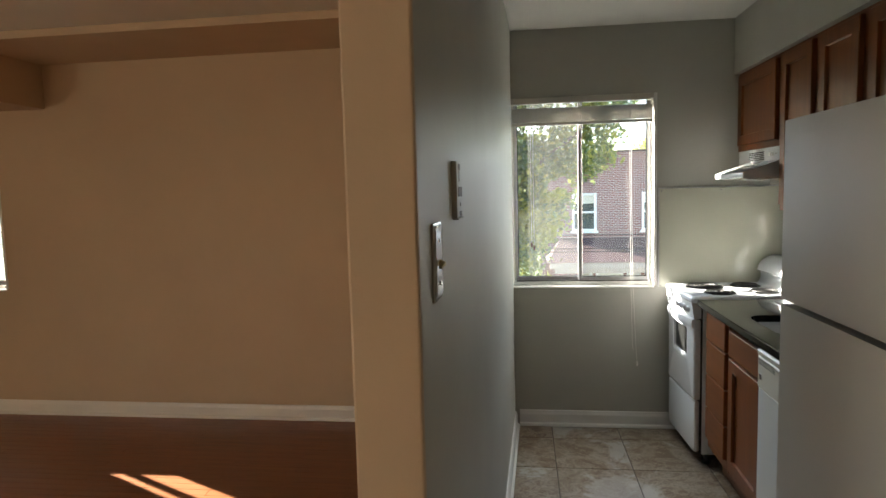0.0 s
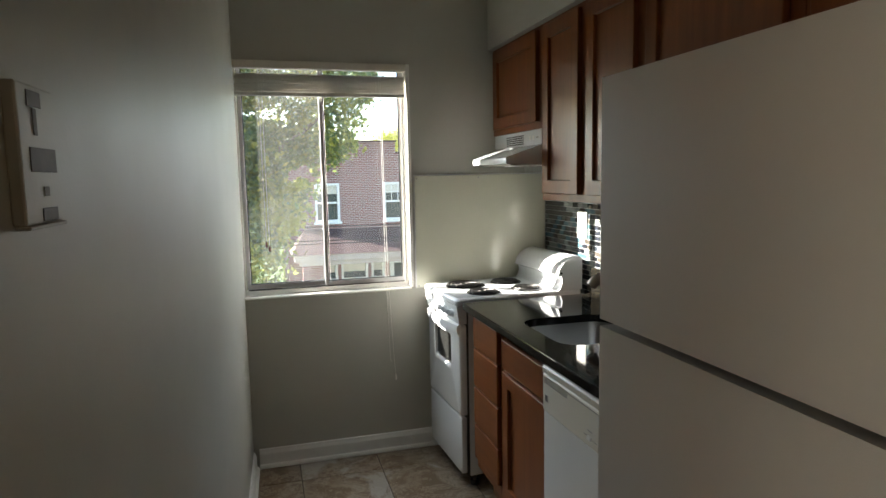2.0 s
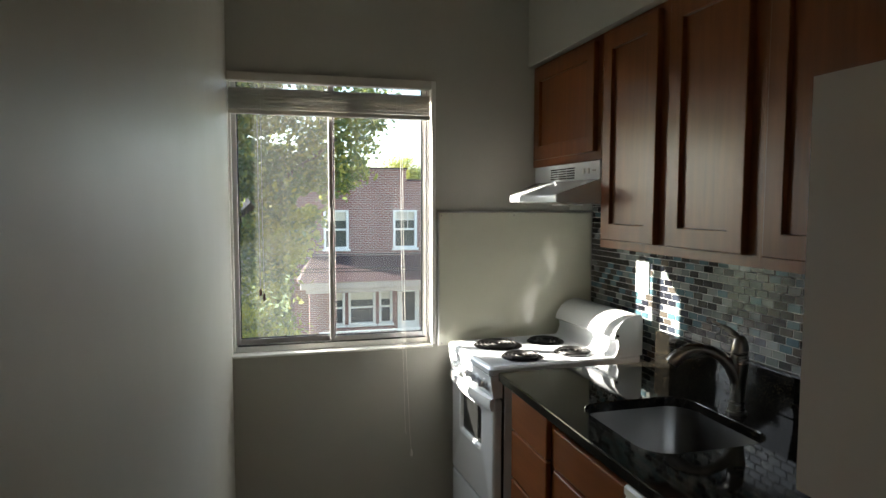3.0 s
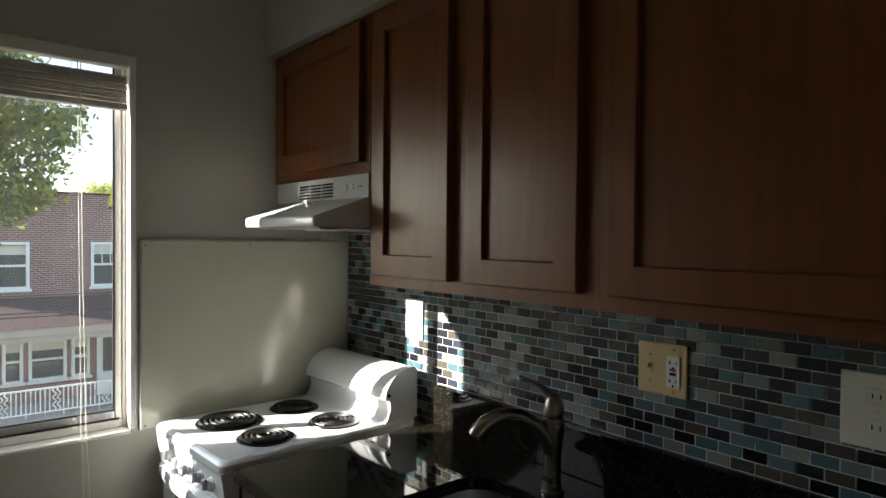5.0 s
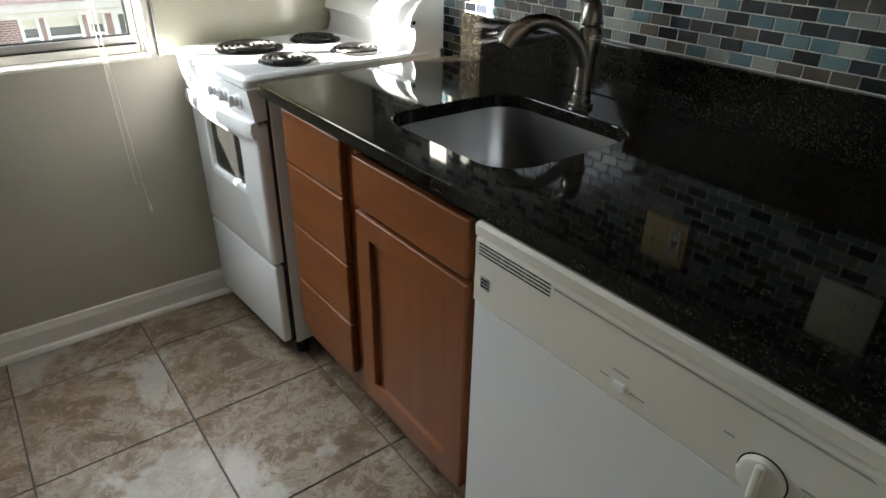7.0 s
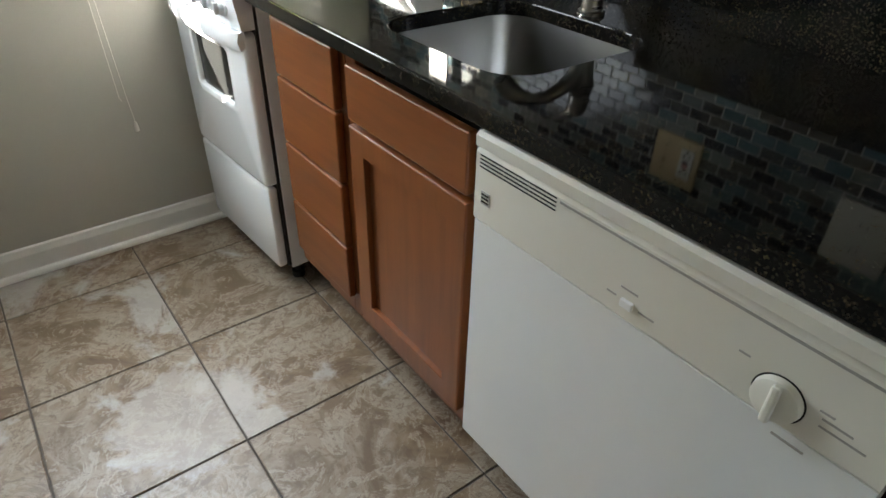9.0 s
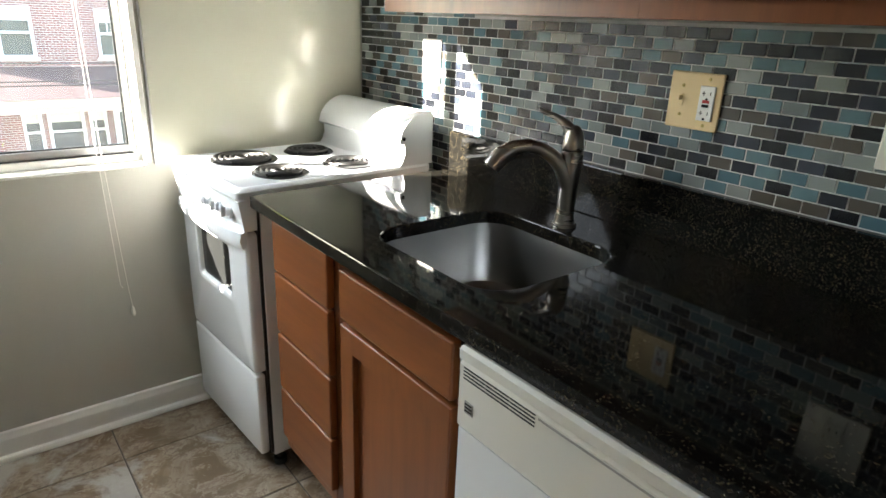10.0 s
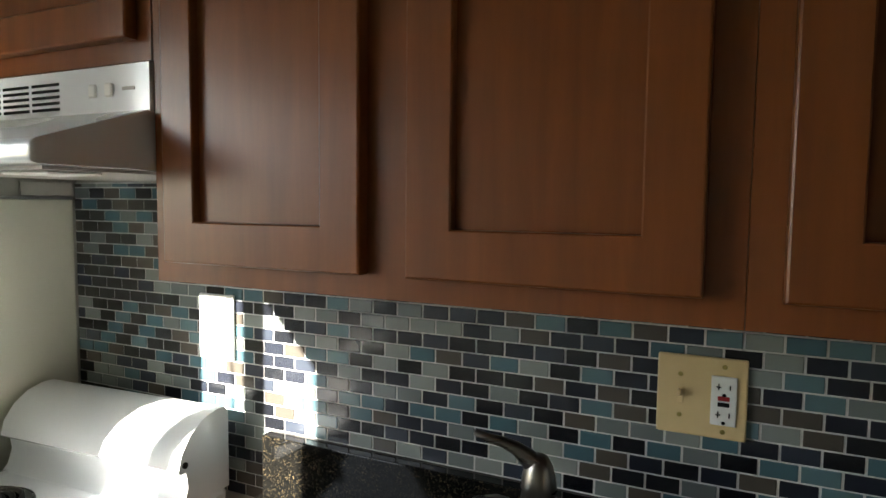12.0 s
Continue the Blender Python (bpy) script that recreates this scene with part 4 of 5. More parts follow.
# outlet low on the living room wall
lo_ = thing("wall_outlet", (-0.965, YW, 0.335), "tan painted outlet plate low on the living room wall", "outlet")
part("plate", box(-1.0, -0.93, YW - 0.006, YW - 0.0005, 0.282, 0.392, 0.0025, 2), IVORY, lo_)
for z in (0.357, 0.317):
    f_ = part("outlet_face", box(-0.982, -0.948, YW - 0.0085, YW - 0.0058, z - 0.014, z + 0.014, 0.002), GREY_PAINT, lo_, "darker socket face")
    for d in (-0.006, 0.006):
        part("slot", box(-0.965 + d - 0.001, -0.965 + d + 0.001, YW - 0.0092, YW - 0.0084, z - 0.004, z + 0.005), BLACK, f_)

# ---- switch and bracket on the partition ----
WALL = Matrix.Translation((-0.0982, PY, 0)) @ Matrix.Rotation(-math.atan2(0.08, YW - PY), 4, "Z") @ Matrix.Translation((0, -PY, 0))
sw = thing("light_switch", (0, 0, 0), "glossy painted-over switch plate with a brass toggle", "light switch")
part("plate", box(0.0, 0.0045, 1.452, 1.53, 1.3, 1.43, 0.002, 2), PLATE_PAINT, sw, "painted-over switch box")
bm = bmesh.new()
loft(bm, [[(0.0046, y, z) for y, z in rounded(1.456, 1.528, 1.306, 1.426, 0.006)], [(0.0072, y, z) for y, z in rounded(1.459, 1.525, 1.309, 1.423, 0.006)], [(0.0062, y, z) for y, z in rounded(1.467, 1.517, 1.318, 1.414, 0.006)]])
part("cover", bm, PLATE_PAINT, sw, "glossy painted cover")
toggle = part("toggle", tube(bmesh.new(), [(0.0062, 1.492, 1.364), (0.01, 1.492, 1.363), (0.013, 1.492, 1.361)], [0.005, 0.004, 0.004], 10), BRASS, sw, "brass toggle", True)
part("crossbar", tube(bmesh.new(), [(0.011, 1.472, 1.357), (0.012, 1.482, 1.36), (0.013, 1.492, 1.361), (0.012, 1.502, 1.36), (0.011, 1.512, 1.357)], [0.003, 0.0042, 0.005, 0.0042, 0.003], 10), BRASS, toggle, "", True)
for z in (1.4, 1.328):
    part("screw", turned(bmesh.new(), (0.0063, 1.492, z), (1, 0, 0), [(0, 0.004), (0.0015, 0.003), (0.0018, 0.001)], 10), CHROME, sw)
sw.matrix_world = WALL
br = thing("wall_bracket", (0, 0, 0), "square painted wall box with chipped paint spots", "wall box")
part("box", box(0.0, 0.011, 1.7, 1.782, 1.427, 1.541, 0.002, 2), KITCHEN_PAINT, br)
for y0, y1, z0, z1 in ((1.72, 1.75, 1.523, 1.536), (1.73, 1.738, 1.5, 1.522), (1.718, 1.776, 1.47, 1.49), (1.742, 1.754, 1.45, 1.458), (1.735, 1.77, 1.429, 1.44)):
    part("chip", box(0.0108, 0.0117, y0, y1, z0, z1, 0.0003), CHIPPED, br, "bare brown spot in the paint")
part("lip", box(0.002, 0.0135, 1.7, 1.786, 1.4236, 1.4268, 0.0008), KITCHEN_PAINT, br)
br.matrix_world = WALL

# ---- venetian blind, drawn up ----
bl = thing("venetian_blind", (0.4, YW + 0.02, 1.87), "cream venetian blind drawn up to the window head", "blind")
part("head_rail", box(-0.017, 0.814, YW - 0.014, YW + 0.028, 1.985, 2.021, 0.003), BLIND, bl, "metal head rail")
for k in range(15):
    z = 1.8775 + 0.0056 * k
    bm = bmesh.new()
    tilt = 0.004 * math.sin(k * 2.3)
    prism(bm, [(YW - 0.012 + tilt, z), (YW + 0.0, z + 0.0012), (YW + 0.013 + tilt, z), (YW + 0.013 + tilt, z + 0.0032), (YW + 0.0, z + 0.0044), (YW - 0.012 + tilt, z + 0.0032)], "x", -0.012 + 0.002 * math.sin(k), 0.81 + 0.002 * math.cos(k * 1.7))
    part("slat", bm, BLIND, bl)
part("bottom_rail", box(-0.013, 0.811, YW - 0.013, YW + 0.014, 1.856, 1.874, 0.004, 2), BLIND, bl, "thick bottom rail")
for x in (0.12, 0.395, 0.66):
    part("ladder_cord", tube(bmesh.new(), [(x, YW - 0.0165, 1.874), (x + 0.002, YW - 0.018, 1.92), (x, YW - 0.0155, 1.96), (x, YW - 0.015, 1.993)], 0.0012, 6), CORD, bl)
    knot = [(x + 0.012 * math.cos(a) - 0.004, YW - 0.018, 1.905 + 0.006 * math.sin(a)) for a in [2 * math.pi * i / 12 for i in range(13)]]
    part("cord_loop", tube(bmesh.new(), knot, 0.0013, 5), CORD, bl)
for x, sway in ((0.676, 0.02), (0.684, 0.032)):
    part("lift_cord", tube(bmesh.new(), [(x, YW - 0.018, 1.993), (x + 0.004, YW - 0.02, 1.4), (x + sway * 0.4, YW - 0.02, 0.9), (x + sway, YW - 0.014, 0.5), (x + sway + 0.006, YW - 0.014, 0.42 if sway > 0.03 else 0.49)], 0.0013, 6), CORD, bl, "long white pull cord")
part("tassel", turned(bmesh.new(), (0.722, YW - 0.014, 0.42), (0, 0, -1), [(0, 0.003), (0.012, 0.006), (0.03, 0.0065), (0.033, 0.003)], 12), CORD, bl, "white cord tassel")
for x, z in ((0.098, 1.155), (0.112, 1.135)):
    part("tilt_cord", tube(bmesh.new(), [(x, YW + 0.002, 1.993), (x - 0.001, YW - 0.017, 1.95), (x - 0.002, YW - 0.017, 1.5), (x, YW - 0.017, z)], 0.001, 6), CORD, bl)
    part("tilt_tassel", turned(bmesh.new(), (x, YW - 0.017, z), (0, 0, -1), [(0, 0.002), (0.008, 0.005), (0.028, 0.006), (0.031, 0.002)], 10), CHERRY_DARK, bl, "brown wooden tassel")

# ---- refrigerator ----
fr = thing("refrigerator", (1.15, 1.87, 0), "white top-freezer refrigerator with recessed edge handles", "refrigerator")
F0, F1, FD, FT = 1.548, 2.262, 0.75, 0.068
part("cabinet_body", box(FD + FT + 0.014, 1.54, F0 + 0.004, F1 - 0.004, 0.03, 1.634, 0.006, 2), FRIDGE_WHITE, fr)
part("gasket", box(FD + FT + 0.0005, FD + FT + 0.0135, F0 + 0.012, F1 - 0.012, 0.12, 1.628), GREY_PAINT, fr, "grey door gasket")
outline = [(FD, F1), (FD, F0 + 0.01), (FD + 0.003, F0 + 0.003), (FD + 0.01, F0), (FD + FT, F0), (FD + FT, F1)]
for name, z0, z1, hz0, hz1, lab in (("freezer_door", 1.164, 1.645, 1.21, 1.352, "white freezer door"), ("fridge_door", 0.115, 1.149, 0.94, 1.082, "white lower door")):
    bm = bmesh.new()
    prism(bm, outline, "z", z0, z1)
    d = part(name, bevelled(bm, 0.004, 2, 60), FRIDGE_WHITE, fr, lab)
    # sunk grip on the door's edge: an oval rim round a hollow
    cx, hw = FD + 0.04, 0.012
    loop = []
    for cz, s0 in ((hz1 - hw, 0), (hz0 + hw, 180)):
        for i in range(9):
            q = radians(s0 + 180 * i / 8)
            loop.append(Vector((cx + hw * math.cos(q), F0 - 0.0005, cz + hw * math.sin(q))))
    loop.append(loop[0])
    part("grip_rim", tube(bmesh.new(), loop, 0.0028, 8), FRIDGE_WHITE, d, "", True)
    bm = bmesh.new()
    loft(bm, [loop[:-1], [p + Vector((0, -0.0012, 0)) for p in loop[:-1]]])
    part("grip_hollow", bm, DISHWASHER_WHITE, d)
h = part("centre_hinge", box(FD + 0.03, FD + 0.085, F0 - 0.006, F0 + 0.06, 1.1505, 1.1565, 0.001), CHROME, fr, "chrome centre hinge")
part("hinge_pin", turned(bmesh.new(), (FD + 0.045, F0 + 0.012, 1.1492), (0, 0, 1), [(0, 0.009), (0.0146, 0.009)], 14), CHROME, h)
part("hinge_leaf", box(FD + FT + 0.004, FD + FT + 0.02, F0 - 0.004, F0 + 0.003, 1.138, 1.168, 0.001), GREY_PAINT, h)
part("hinge_cover", box(FD + 0.002, FD + 0.03, F0 + 0.02, F0 + 0.09, 1.1495, 1.1635, 0.004, 2), WHITE_PLASTIC, fr, "white plastic hinge cover")
part("badge", box(FD - 0.0025, FD + 0.001, 1.592, 1.628, 1.592, 1.603, 0.001), GREY_PAINT, fr, "small grey badge")
part("toe_grille", box(0.84, 0.86, F0 + 0.02, F1 - 0.02, 0.02, 0.11), GREY_PAINT, fr)
for x, y in ((0.9, F0 + 0.05), (0.9, F1 - 0.05), (1.48, F0 + 0.05), (1.48, F1 - 0.05)):
    part("foot", turned(bmesh.new(), (x, y, 0.0), (0, 0, 1), [(0, 0.02), (0.031, 0.02)], 10), RUBBER, fr)

# ---- outside ----
G = -5.7
structure("apartment_block", box(XL - 0.2, XR + 0.2, YB - 0.2, YW + 0.2, G, -0.301), BRICK, "brick lower storeys under the flat", "building")
structure("ground", box(-900, 900, -900, 1500, G - 1, G), GRASS, "grass verge and distant ground", "ground")
structure("road", box(-300, 300, 13.5, 20.5, G + 0.001, G + 0.02), ASPHALT, "asphalt street", "road")
structure("pavement", box(-300, 300, 20.7, 23.2, G + 0.001, G + 0.14, 0.02), CONCRETE, "concrete pavement along the street", "pavement")
structure("pavement_near", box(-300, 300, 9.8, 13.2, G + 0.001, G + 0.14, 0.02), CONCRETE, "concrete pavement on the near side", "pavement")

HY = 28.0
house = thing("brick_house", (6.0, HY, G), "two-storey red brick house with a covered porch", "house")


def far_wall(x0, x1, z0, z1, openings):
    bm = bmesh.new()
    u = x0
    cols = sorted({(o[0], o[1]) for o in openings})
    for c0, c1 in cols:
        cuboid(bm, u, c0, HY, HY + 0.3, z0, z1)
        z = z0
        for o in sorted([o for o in openings if (o[0], o[1]) == (c0, c1)], key=lambda q: q[2]):
            cuboid(bm, c0, c1, HY, HY + 0.3, z, o[2])
            z = o[3]
        cuboid(bm, c0, c1, HY, HY + 0.3, z, z1)
        u = c1
    cuboid(bm, u, x1, HY, HY + 0.3, z0, z1)
    return bm


ups = [(2.1, 3.14, -0.27, 1.37), (5.02, 6.06, -0.27, 1.37), (8.3, 9.3, -0.27, 1.37)]
downs = [(2.35, 2.95, -3.5, -2.0), (3.1, 4.25, -3.5, -2.0), (4.4, 4.98, -3.5, -2.0)]
part("wall", far_wall(0.9, 11.5, -0.9, 2.6, ups), BRICK, house)
part("wall", far_wall(0.9, 11.5, G, -0.9, downs), BRICK, house)
bm = box(0.9, 5.6, HY, HY + 0.3, 2.6, 3.08)
cuboid(bm, 0.9, 1.2, HY + 0.3, HY + 9, G, 2.6)
part("wall", bm, BRICK, house, "brick parapet and side wall")
bm = box(0.85, 5.65, HY - 0.05, HY + 0.35, 3.08, 3.16, 0.01)
cuboid(bm, 5.65, 11.5, HY - 0.05, HY + 0.35, 2.6, 2.68, 0.01)
part("parapet_cap", bm, PORCH_ROOF, house)
part("roof", box(1.2, 11.5, HY + 0.3, HY + 9, 2.3, 2.5), ASPHALT, house, "flat roof")
bm = box(7.2, 7.9, HY + 3, HY + 3.7, 2.5, 3.6)
cuboid(bm, 7.15, 7.95, HY + 2.95, HY + 3.75, 3.6, 3.7)
part("chimney", bm, PORCH_BEAM, house)


def far_window(x0, x1, z0, z1, grid_):
    w = part("window", box(x0, x1, HY + 0.16, HY + 0.19, z0, z1), SHADE_GLASS, house, "dark glazing")
    t = 0.1
    f = bmesh.new()
    for q in ((x0, x0 + t, z0, z1), (x1 - t, x1, z0, z1), (x0 + t, x1 - t, z0, z0 + t), (x0 + t, x1 - t, z1 - t, z1), (x0 + t, x1 - t, (z0 + z1) / 2 - 0.04, (z0 + z1) / 2 + 0.04)):
        cuboid(f, q[0], q[1], HY - 0.03, HY + 0.12, q[2], q[3], 0.008)
    part("frame", f, FRAME_WHITE, w, "white frame")
    part("sill", box(x0 - 0.06, x1 + 0.06, HY - 0.1, HY - 0.035, z0 - 0.07, z0 + 0.02), FRAME_WHITE, w)
    part("blind", box(x0 + t, x1 - t, HY + 0.13, HY + 0.15, z1 - 0.45, z1 - t), BLIND, w, "pale blind behind the glass")
    if grid_:
        g = bmesh.new()
        for i in (1, 2):
            x = x0 + t + (x1 - x0 - 2 * t) * i / 3
            cuboid(g, x - 0.014, x + 0.014, HY + 0.07, HY + 0.1, (z0 + z1) / 2 + 0.04, z1 - t)
        zz = (z0 + z1) / 2 + (z1 - z0) / 4
        cuboid(g, x0 + t, x1 - t, HY + 0.075, HY + 0.095, zz - 0.014, zz + 0.014)
        part("muntin", g, FRAME_WHITE, w)


far_window(*ups[0], False)
far_window(*ups[1], True)
far_window(*ups[2], True)
for q in downs:
    far_window(*q, False)
bm = box(5.2, 6.15, HY - 0.06, HY - 0.002, -4.25, -2.0)
hd = part("front_door", bm, FRAME_WHITE, house, "white front door")
part("door_glass", box(5.4, 5.95, HY - 0.08, HY - 0.062, -3.4, -2.15), SHADE_GLASS, hd)
# porch: hipped roof, beam, posts, deck
PF = 25.9
bm = bmesh.new()
loft(bm, [[(0.95, PF - 0.25, -1.36), (11.5, PF - 0.25, -1.36), (11.5, HY - 0.001, -1.36), (0.95, HY - 0.001, -1.36)], [(1.6, HY - 0.15, -0.55), (11.5, HY - 0.15, -0.55), (11.5, HY - 0.002, -0.55), (1.6, HY - 0.002, -0.55)]])
part("porch_roof", bm, PORCH_ROOF, house, "dull red hipped porch roof")
bm = box(1.05, 11.5, PF - 0.2, PF + 0.05, -1.62, -1.365, 0.01)
cuboid(bm, 1.25, 11.5, PF - 0.1, PF + 0.02, -1.8, -1.625)
part("porch_beam", bm, PORCH_BEAM, house, "cream fascia and beam")
for x in (1.5, 6.3, 10.8):
    part("post", box(x - 0.13, x + 0.13, PF - 0.14, PF + 0.1, -4.25, -1.805, 0.01), BRICK if x < 2 else FRAME_WHITE, house)
part("porch_deck", box(1.2, 11.5, PF - 0.35, HY - 0.003, G + 0.14, -4.255), CONCRETE, house, "concrete porch deck")
rail = thing("porch_railing", (3.5, PF, -4.25), "white iron railing with scrolled panels on the porch", "railing")
part("top_rail", box(1.72, 6.1, PF - 0.03, PF + 0.01, -3.36, -3.31), FRAME_WHITE, rail)
part("bottom_rail", box(1.72, 6.1, PF - 0.03, PF + 0.01, -4.12, -4.08), FRAME_WHITE, rail)
for i in range(34):
    x = 1.76 + 0.13 * i
    if i % 11 in (3, 4):
        pts = [(x + 0.05 * math.sin(6 * math.pi * s), PF - 0.01, -4.08 + 0.72 * s) for s in [k / 24 for k in range(25)]]
        part("scroll", tube(bmesh.new(), pts, 0.018, 5), FRAME_WHITE, rail)
    else:
        part("baluster", box(x - 0.014, x + 0.014, PF - 0.024, PF + 0.004, -4.08 if i % 4 else -4.25, -3.36), FRAME_WHITE, rail)
house.location.z -= 0.16
rail.location.z -= 0.16
house_b = thing("rendered_house", (-9, 31, G), "pale rendered house behind the trees", "house")
part("wall", box(-16, -1.2, 31, 39, G, 1.2), PORCH_BEAM, house_b)
bm = bmesh.new()
prism(bm, [(30.6, 1.2), (35, 3.6), (39.4, 1.2)], "x", -16.3, -0.9)
part("roof", bm, ASPHALT, house_b)
for x in (-3.4, -6.4):
    part("window", box(x, x + 1.0, 30.97, 30.998, -1.2, 0.3), SHADE_GLASS, house_b)
for z, y in ((0.0, 20.0), (-0.42, 20.05), (-0.5, 19.9)):
    cable = thing("cable", (0, y, z), "black overhead cable across the street", "cable", "overhead cables")
    part("wire", tube(bmesh.new(), [(x, y, z + 0.0009 * (x - 4) ** 2) for x in range(-40, 42, 4)], 0.016, 5), RUBBER, cable)


def foliage(count, spread, inside, centre, radii, size, seed):
    """Many small leaves, gathered in clumps; inside() trims the outline."""
    rnd = random.Random(seed)
    verts, faces = [], []
    while len(faces) < count:
        u = Vector((rnd.gauss(0, 1), rnd.gauss(0, 1), rnd.gauss(0, 1))).normalized() * rnd.random() ** 0.4
        c = Vector(centre) + Vector((u.x * radii[0], u.y * radii[1], u.z * radii[2]))
        if noise.noise(c * 0.9) < -0.12 or not inside(c):
            continue
        for _ in range(rnd.randint(20, 90)):
            p = c + Vector((rnd.gauss(0, spread), rnd.gauss(0, spread), rnd.gauss(0, spread * 0.8)))
            if not inside(p):
                continue
            s = size * rnd.uniform(0.6, 1.35)
            e = Euler((rnd.uniform(-1.2, 1.2), rnd.uniform(-1.2, 1.2), rnd.uniform(0, 6.28))).to_matrix()
            k = len(verts)
            for q in ((-0.5, 0, 0), (-0.1, -0.32, 0.05), (0.55, 0, -0.08), (-0.1, 0.32, 0.05)):
                verts.append(p + e @ (Vector(q) * s))
            faces.append((k, k + 1, k + 2, k + 3))
    me = bpy.data.meshes.new("crown")
    me.from_pydata([tuple(v) for v in verts], [], faces)
    return me


def tree(name, base, label, me, material, limbs):
    t = thing(name, base, label, "tree")
    bm = bmesh.new()
    tube(bm, limbs[0][0], limbs[0][1], 12)
    part("trunk", bm, BARK, t, "", True)
    for pts_, radii in limbs[1:]:
        part("limb", tube(bmesh.new(), pts_, radii, 8), BARK, t, "", True)
    me.materials.append(material)
    crown = new("crown", me)
    crown.location = -Vector(base)
    crown.parent = t
    return t


EDGE = ((-4.0, 0.45), (-0.6, 0.6), (0.1, 0.82), (0.8, 1.12), (1.4, 1.38), (1.8, 2.0), (2.2, 2.3), (3.2, 2.7), (6.0, 3.1))


def inside_crown(p):
    """Ragged right-hand outline of the crown, with gaps between its boughs."""
    reach_ = EDGE[-1][1]
    for (za, xa), (zb, xb) in zip(EDGE, EDGE[1:]):
        if p.z < zb:
            reach_ = xa + (xb - xa) * max(0.0, p.z - za) / (zb - za)
            break
    ragged = 0.55 * noise.noise(p * 1.6) + 0.3 * noise.noise(p * 4.0)
    if p.x > reach_ + ragged - 0.1:
        return False
    flat = Vector((p.x, 0.0, p.z))
    return noise.noise(flat * 1.15 + Vector((3.1, 0, 7.7))) + 0.4 * noise.noise(flat * 3.3) > -0.55


tree("street_tree", (-2.4, 16, G), "broad street tree, green leaves with yellow and sunlit-coloured clumps", foliage(110000, 0.25, inside_crown, (-1.5, 16, 1.3), (4.9, 1.3, 4.9), 0.125, 5), LEAVES,
     [([(-2.4, 16, G), (-2.35, 16, G + 2), (-2.2, 16.05, -1.5), (-2.0, 16, 0.5), (-1.8, 16, 2.5)], [0.3, 0.24, 0.2, 0.15, 0.08]),
      ([(-2.2, 16, -1.0), (-1.2, 15.8, 0.6), (0.1, 15.7, 1.8), (1.5, 15.6, 2.9)], [0.13, 0.1, 0.07, 0.03]),
      ([(-2.1, 16, 0.0), (-3.2, 16.2, 1.6), (-4.4, 16.1, 3.0)], [0.12, 0.08, 0.03]),
      ([(-1.9, 16, 1.2), (-0.9, 16.3, 3.2), (0.4, 16.2, 4.6)], [0.1, 0.07, 0.03])])
tree("young_tree", (-0.9, 14.6, G), "low young tree with yellow-green leaves", foliage(11000, 0.22, lambda p: True, (-0.7, 14.6, -1.9), (1.55, 1.1, 1.5), 0.09, 9), LEAVES_YELLOW,
     [([(-0.9, 14.6, G), (-0.85, 14.6, -3.4), (-0.75, 14.6, -1.6)], [0.09, 0.07, 0.03]), ([(-0.85, 14.6, -3.0), (-0.3, 14.5, -2.0), (0.1, 14.5, -1.3)], [0.05, 0.035, 0.015])])

tree("far_tree", (9.6, 48, G), "distant yellow-green tree behind the brick house", foliage(9000, 0.3, lambda p: True, (9.4, 48, 3.1), (2.3, 1.5, 1.7), 0.16, 21), LEAVES_YELLOW,
     [([(9.6, 48, G), (9.6, 48, -1.0), (9.5, 48, 3.2)], [0.2, 0.16, 0.06]), ([(9.55, 48, 0.5), (8.6, 48, 2.4), (8.0, 48, 3.5)], [0.08, 0.06, 0.03])])

# ---- pieces of floors and walls ----
kf = structure("kitchen_floor", box(-0.1, XR - 0.001, 1.29, YW - 0.001, -0.0119, -0.003), GROUT, "bed of grey-brown grout under the stone-look tiles", "floor")
shapes = {}


def tile_mesh(w_, d_, t_, material, bevel):
    key = (round(w_, 4), round(d_, 4), round(t_, 4), material.name)
    if key not in shapes:
        bm = bmesh.new()
        a, b_, i = w_ / 2, d_ / 2, bevel
        loft(bm, [[(-a, -b_, 0), (a, -b_, 0), (a, b_, 0), (-a, b_, 0)], [(-a, -b_, t_ - i), (a, -b_, t_ - i), (a, b_, t_ - i), (-a, b_, t_ - i)], [(-a + i, -b_ + i, t_), (a - i, -b_ + i, t_), (a - i, b_ - i, t_), (-a + i, b_ - i, t_)]])
        bmesh.ops.recalc_face_normals(bm, faces=bm.faces)
        me = bpy.data.meshes.new("tile")
        bm.to_mesh(me)
        bm.free()
        me.materials.append(material)
        shapes[key] = me
    return shapes[key]


gap = 0.005
rnd = random.Random(3)
xs = [-0.098, 0.207, 0.603, 0.999, 1.395, 1.585]
ys = [4.318] + [4.116 - 0.4035 * i for i in range(8)]
for x0, x1 in zip(xs, xs[1:]):
    for y1, y0 in zip(ys, ys[1:]):
        if x0 < 0 and y0 > 3.6:
            x0 = -0.02
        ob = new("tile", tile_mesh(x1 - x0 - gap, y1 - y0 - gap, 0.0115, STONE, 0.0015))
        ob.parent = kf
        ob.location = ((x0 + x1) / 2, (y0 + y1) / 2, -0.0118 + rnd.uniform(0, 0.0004))

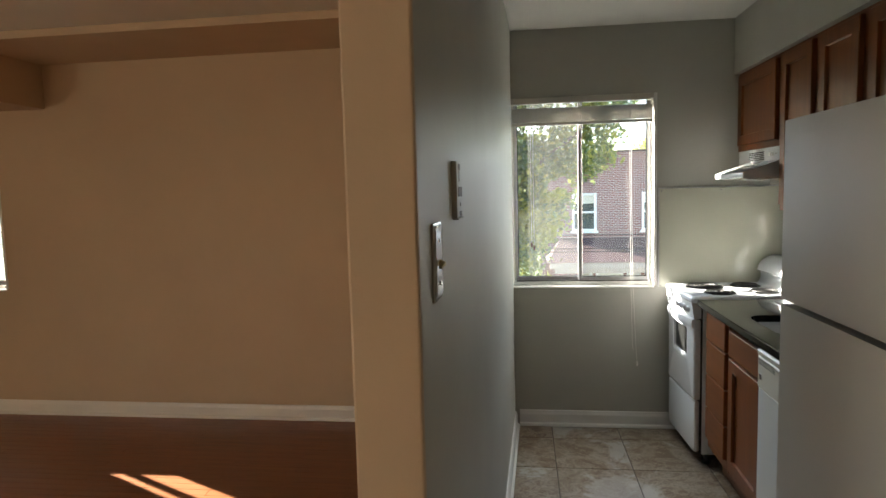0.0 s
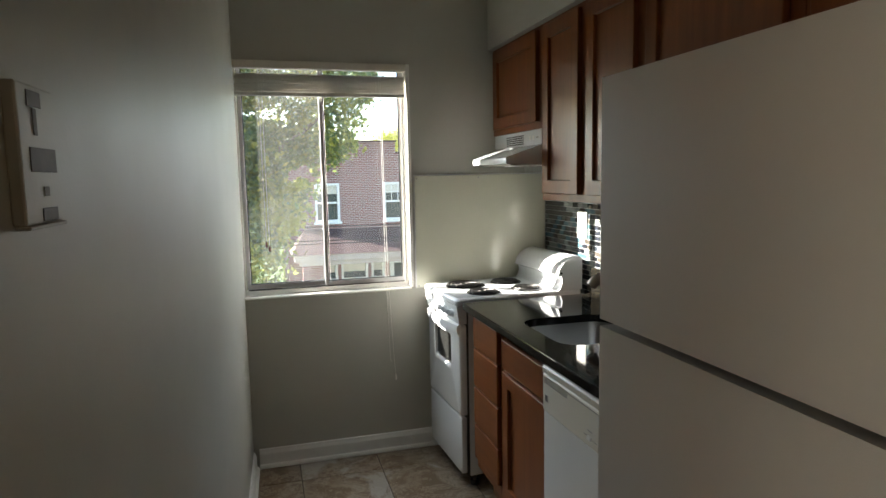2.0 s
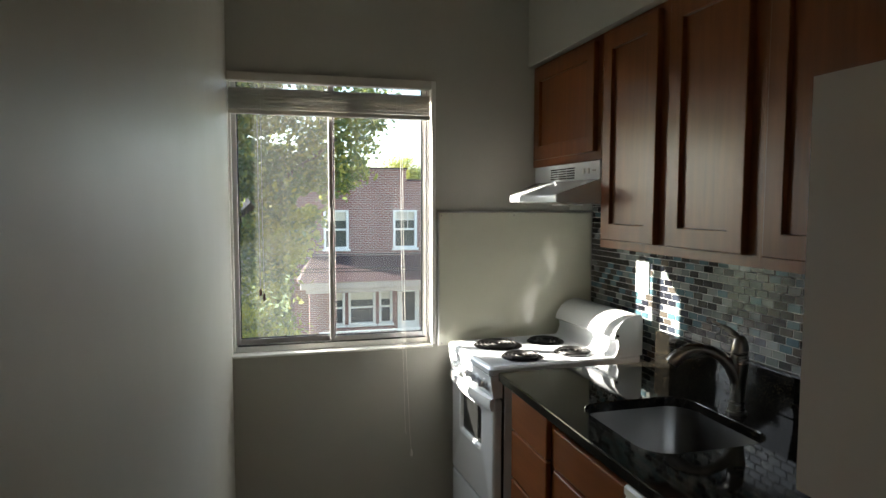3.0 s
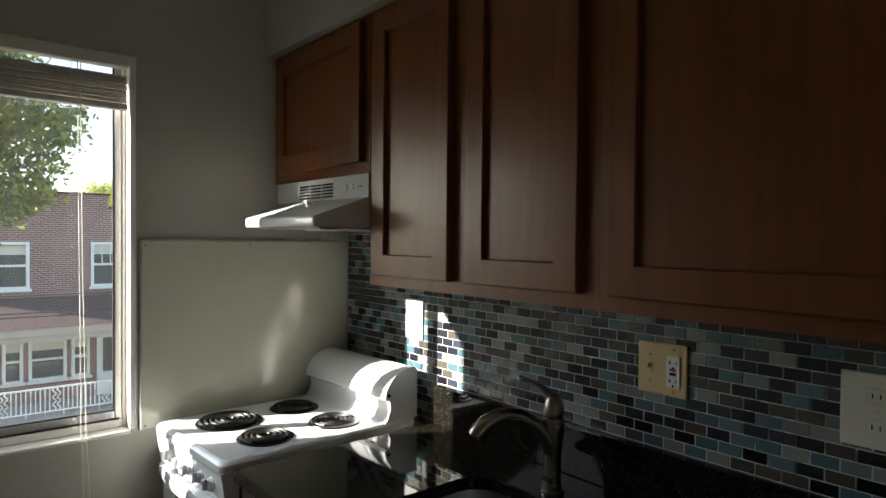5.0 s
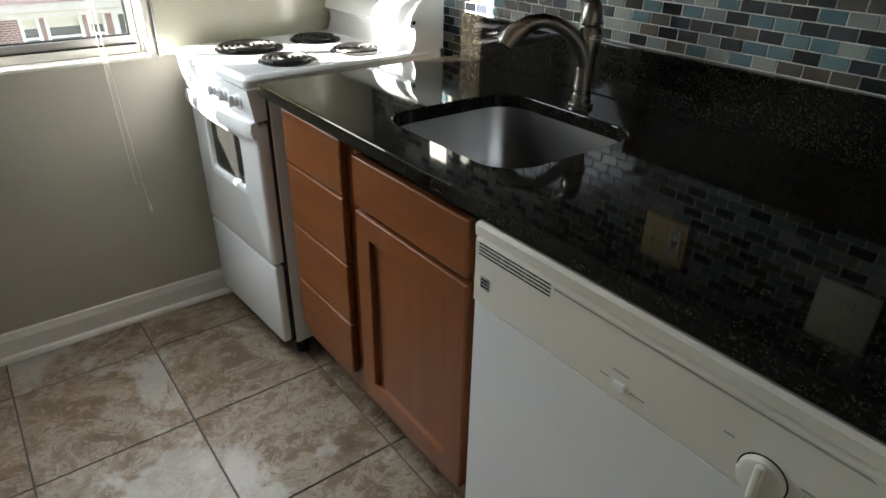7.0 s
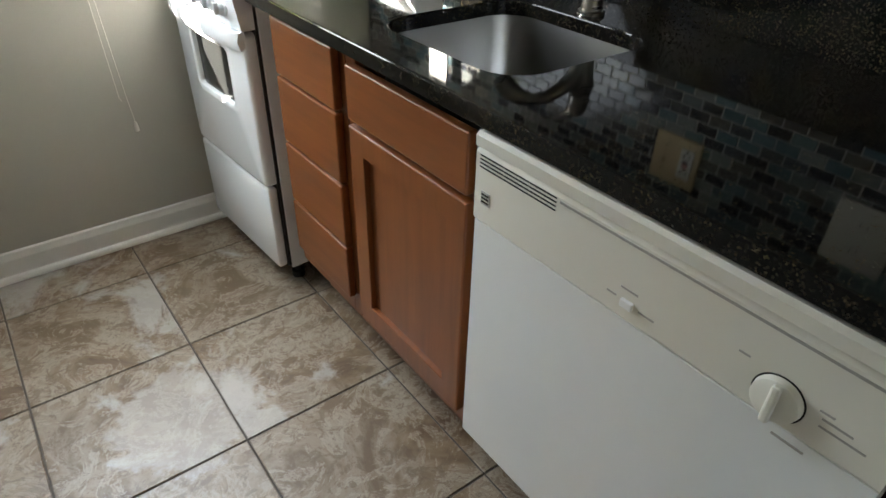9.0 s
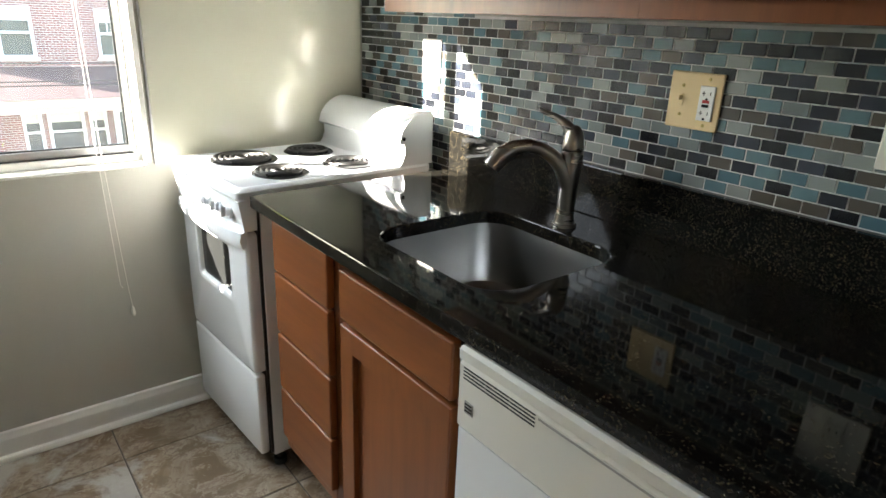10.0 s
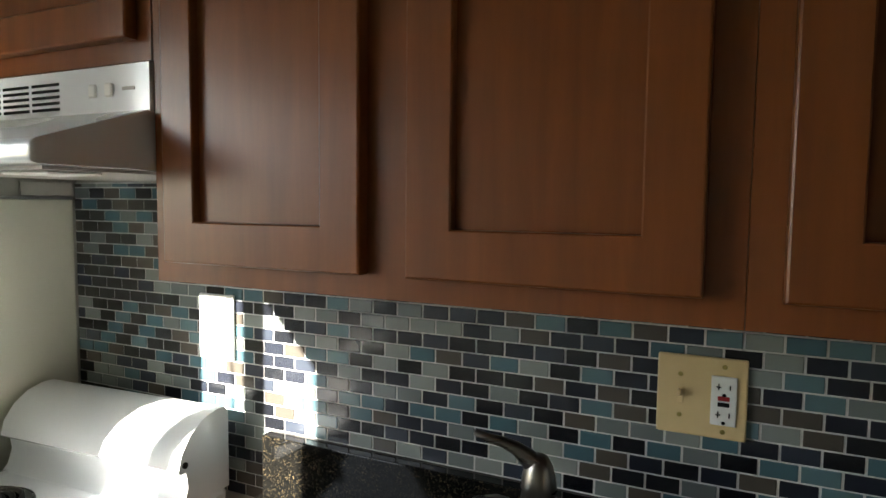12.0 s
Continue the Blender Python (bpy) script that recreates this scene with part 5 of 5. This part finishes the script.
rf = structure("room_floor", box(XL + 0.001, XR - 0.002, YB + 0.001, 1.286, -0.0119, -0.006), CHERRY_DARK, "red-brown oak strip floor of the living room", "floor")
bm = bmesh.new()
y = YB + 0.002
while y < 1.2:
    cuboid(bm, XL + 0.002, XR - 0.003, y, y + 0.0562, -0.0059, 0.0)
    y += 0.057
while y < 2.98:
    cuboid(bm, XL + 0.002, -0.21, y, y + 0.0562, -0.0117, 0.0)
    y += 0.057
part("plank", bm, OAK_FLOOR, rf, kind="stuff")
row = 0
while y < YW - 0.03:
    x = XL + 0.002 - (0.37 * row % 1.1)
    while x < -0.21:
        a, b_ = max(x, XL + 0.002), min(x + 1.1, -0.212)
        if b_ - a > 0.05:
            ob = new("plank", tile_mesh(b_ - a - 0.0012, 0.0562, 0.0117, OAK_FLOOR, 0.0008))
            ob.parent = rf
            ob.location = ((a + b_) / 2, y + 0.0281, -0.0118)
        x += 1.1
    y += 0.057
    row += 1

mb = thing("tile_backsplash", (XR, 3.2, 1.014), "glass mosaic backsplash in teal, grey, taupe and black", "backsplash")
bm = box(XR - 0.01, XR - 0.001, C0, 3.7065, 1.0145, 1.3445)
cuboid(bm, XR - 0.01, XR - 0.001, 3.707, YW - 0.007, 0.87, 1.499)
part("grout_bed", bm, TILE_GROUT, mb, "pale grey grout")
PW, PH, TT = 0.0495, 0.0248, 0.0017
small = tile_mesh(PW - 0.0034, PH - 0.0026, TT, MOSAIC, 0.0007)
stand = Matrix(((0, 0, -1, 0), (-1, 0, 0, 0), (0, 1, 0, 0), (0, 0, 0, 1)))
rest = bmesh.new()
row = 0
z = 0.8672
while z < 1.497:
    z1 = z + PH
    y1 = YW - 0.008 - (PW / 2 if row % 2 else 0) + PW
    while y1 > C0:
        y0 = y1 - PW
        a, b_ = max(y0, C0), min(y1, YW - 0.008)
        lo, hi = (0.868, 1.497) if (a + b_) / 2 > 3.707 else (1.016, 1.3435)
        c0, c1 = max(z, lo), min(z1, hi)
        if b_ - a > 0.008 and c1 - c0 > 0.006:
            whole = b_ - a > PW - 1e-6 and c1 - c0 > PH - 1e-6
            if whole and 2.8 < (a + b_) / 2 < 3.96 and z > 1.0:
                ob = new("tile", small)
                ob.parent = mb
                ob.matrix_local = Matrix.Translation(Vector((XR - 0.0101, (a + b_) / 2, (c0 + c1) / 2)) - ORIGIN[mb.name]) @ stand
            else:
                cuboid(rest, XR - 0.0101 - TT, XR - 0.0101, a + 0.0017, b_ - 0.0017, c0 + 0.0013, c1 - 0.0013)
        y1 -= PW
    z += PH
    row += 1
part("tile_rest", rest, MOSAIC_REST, mb, kind="stuff")
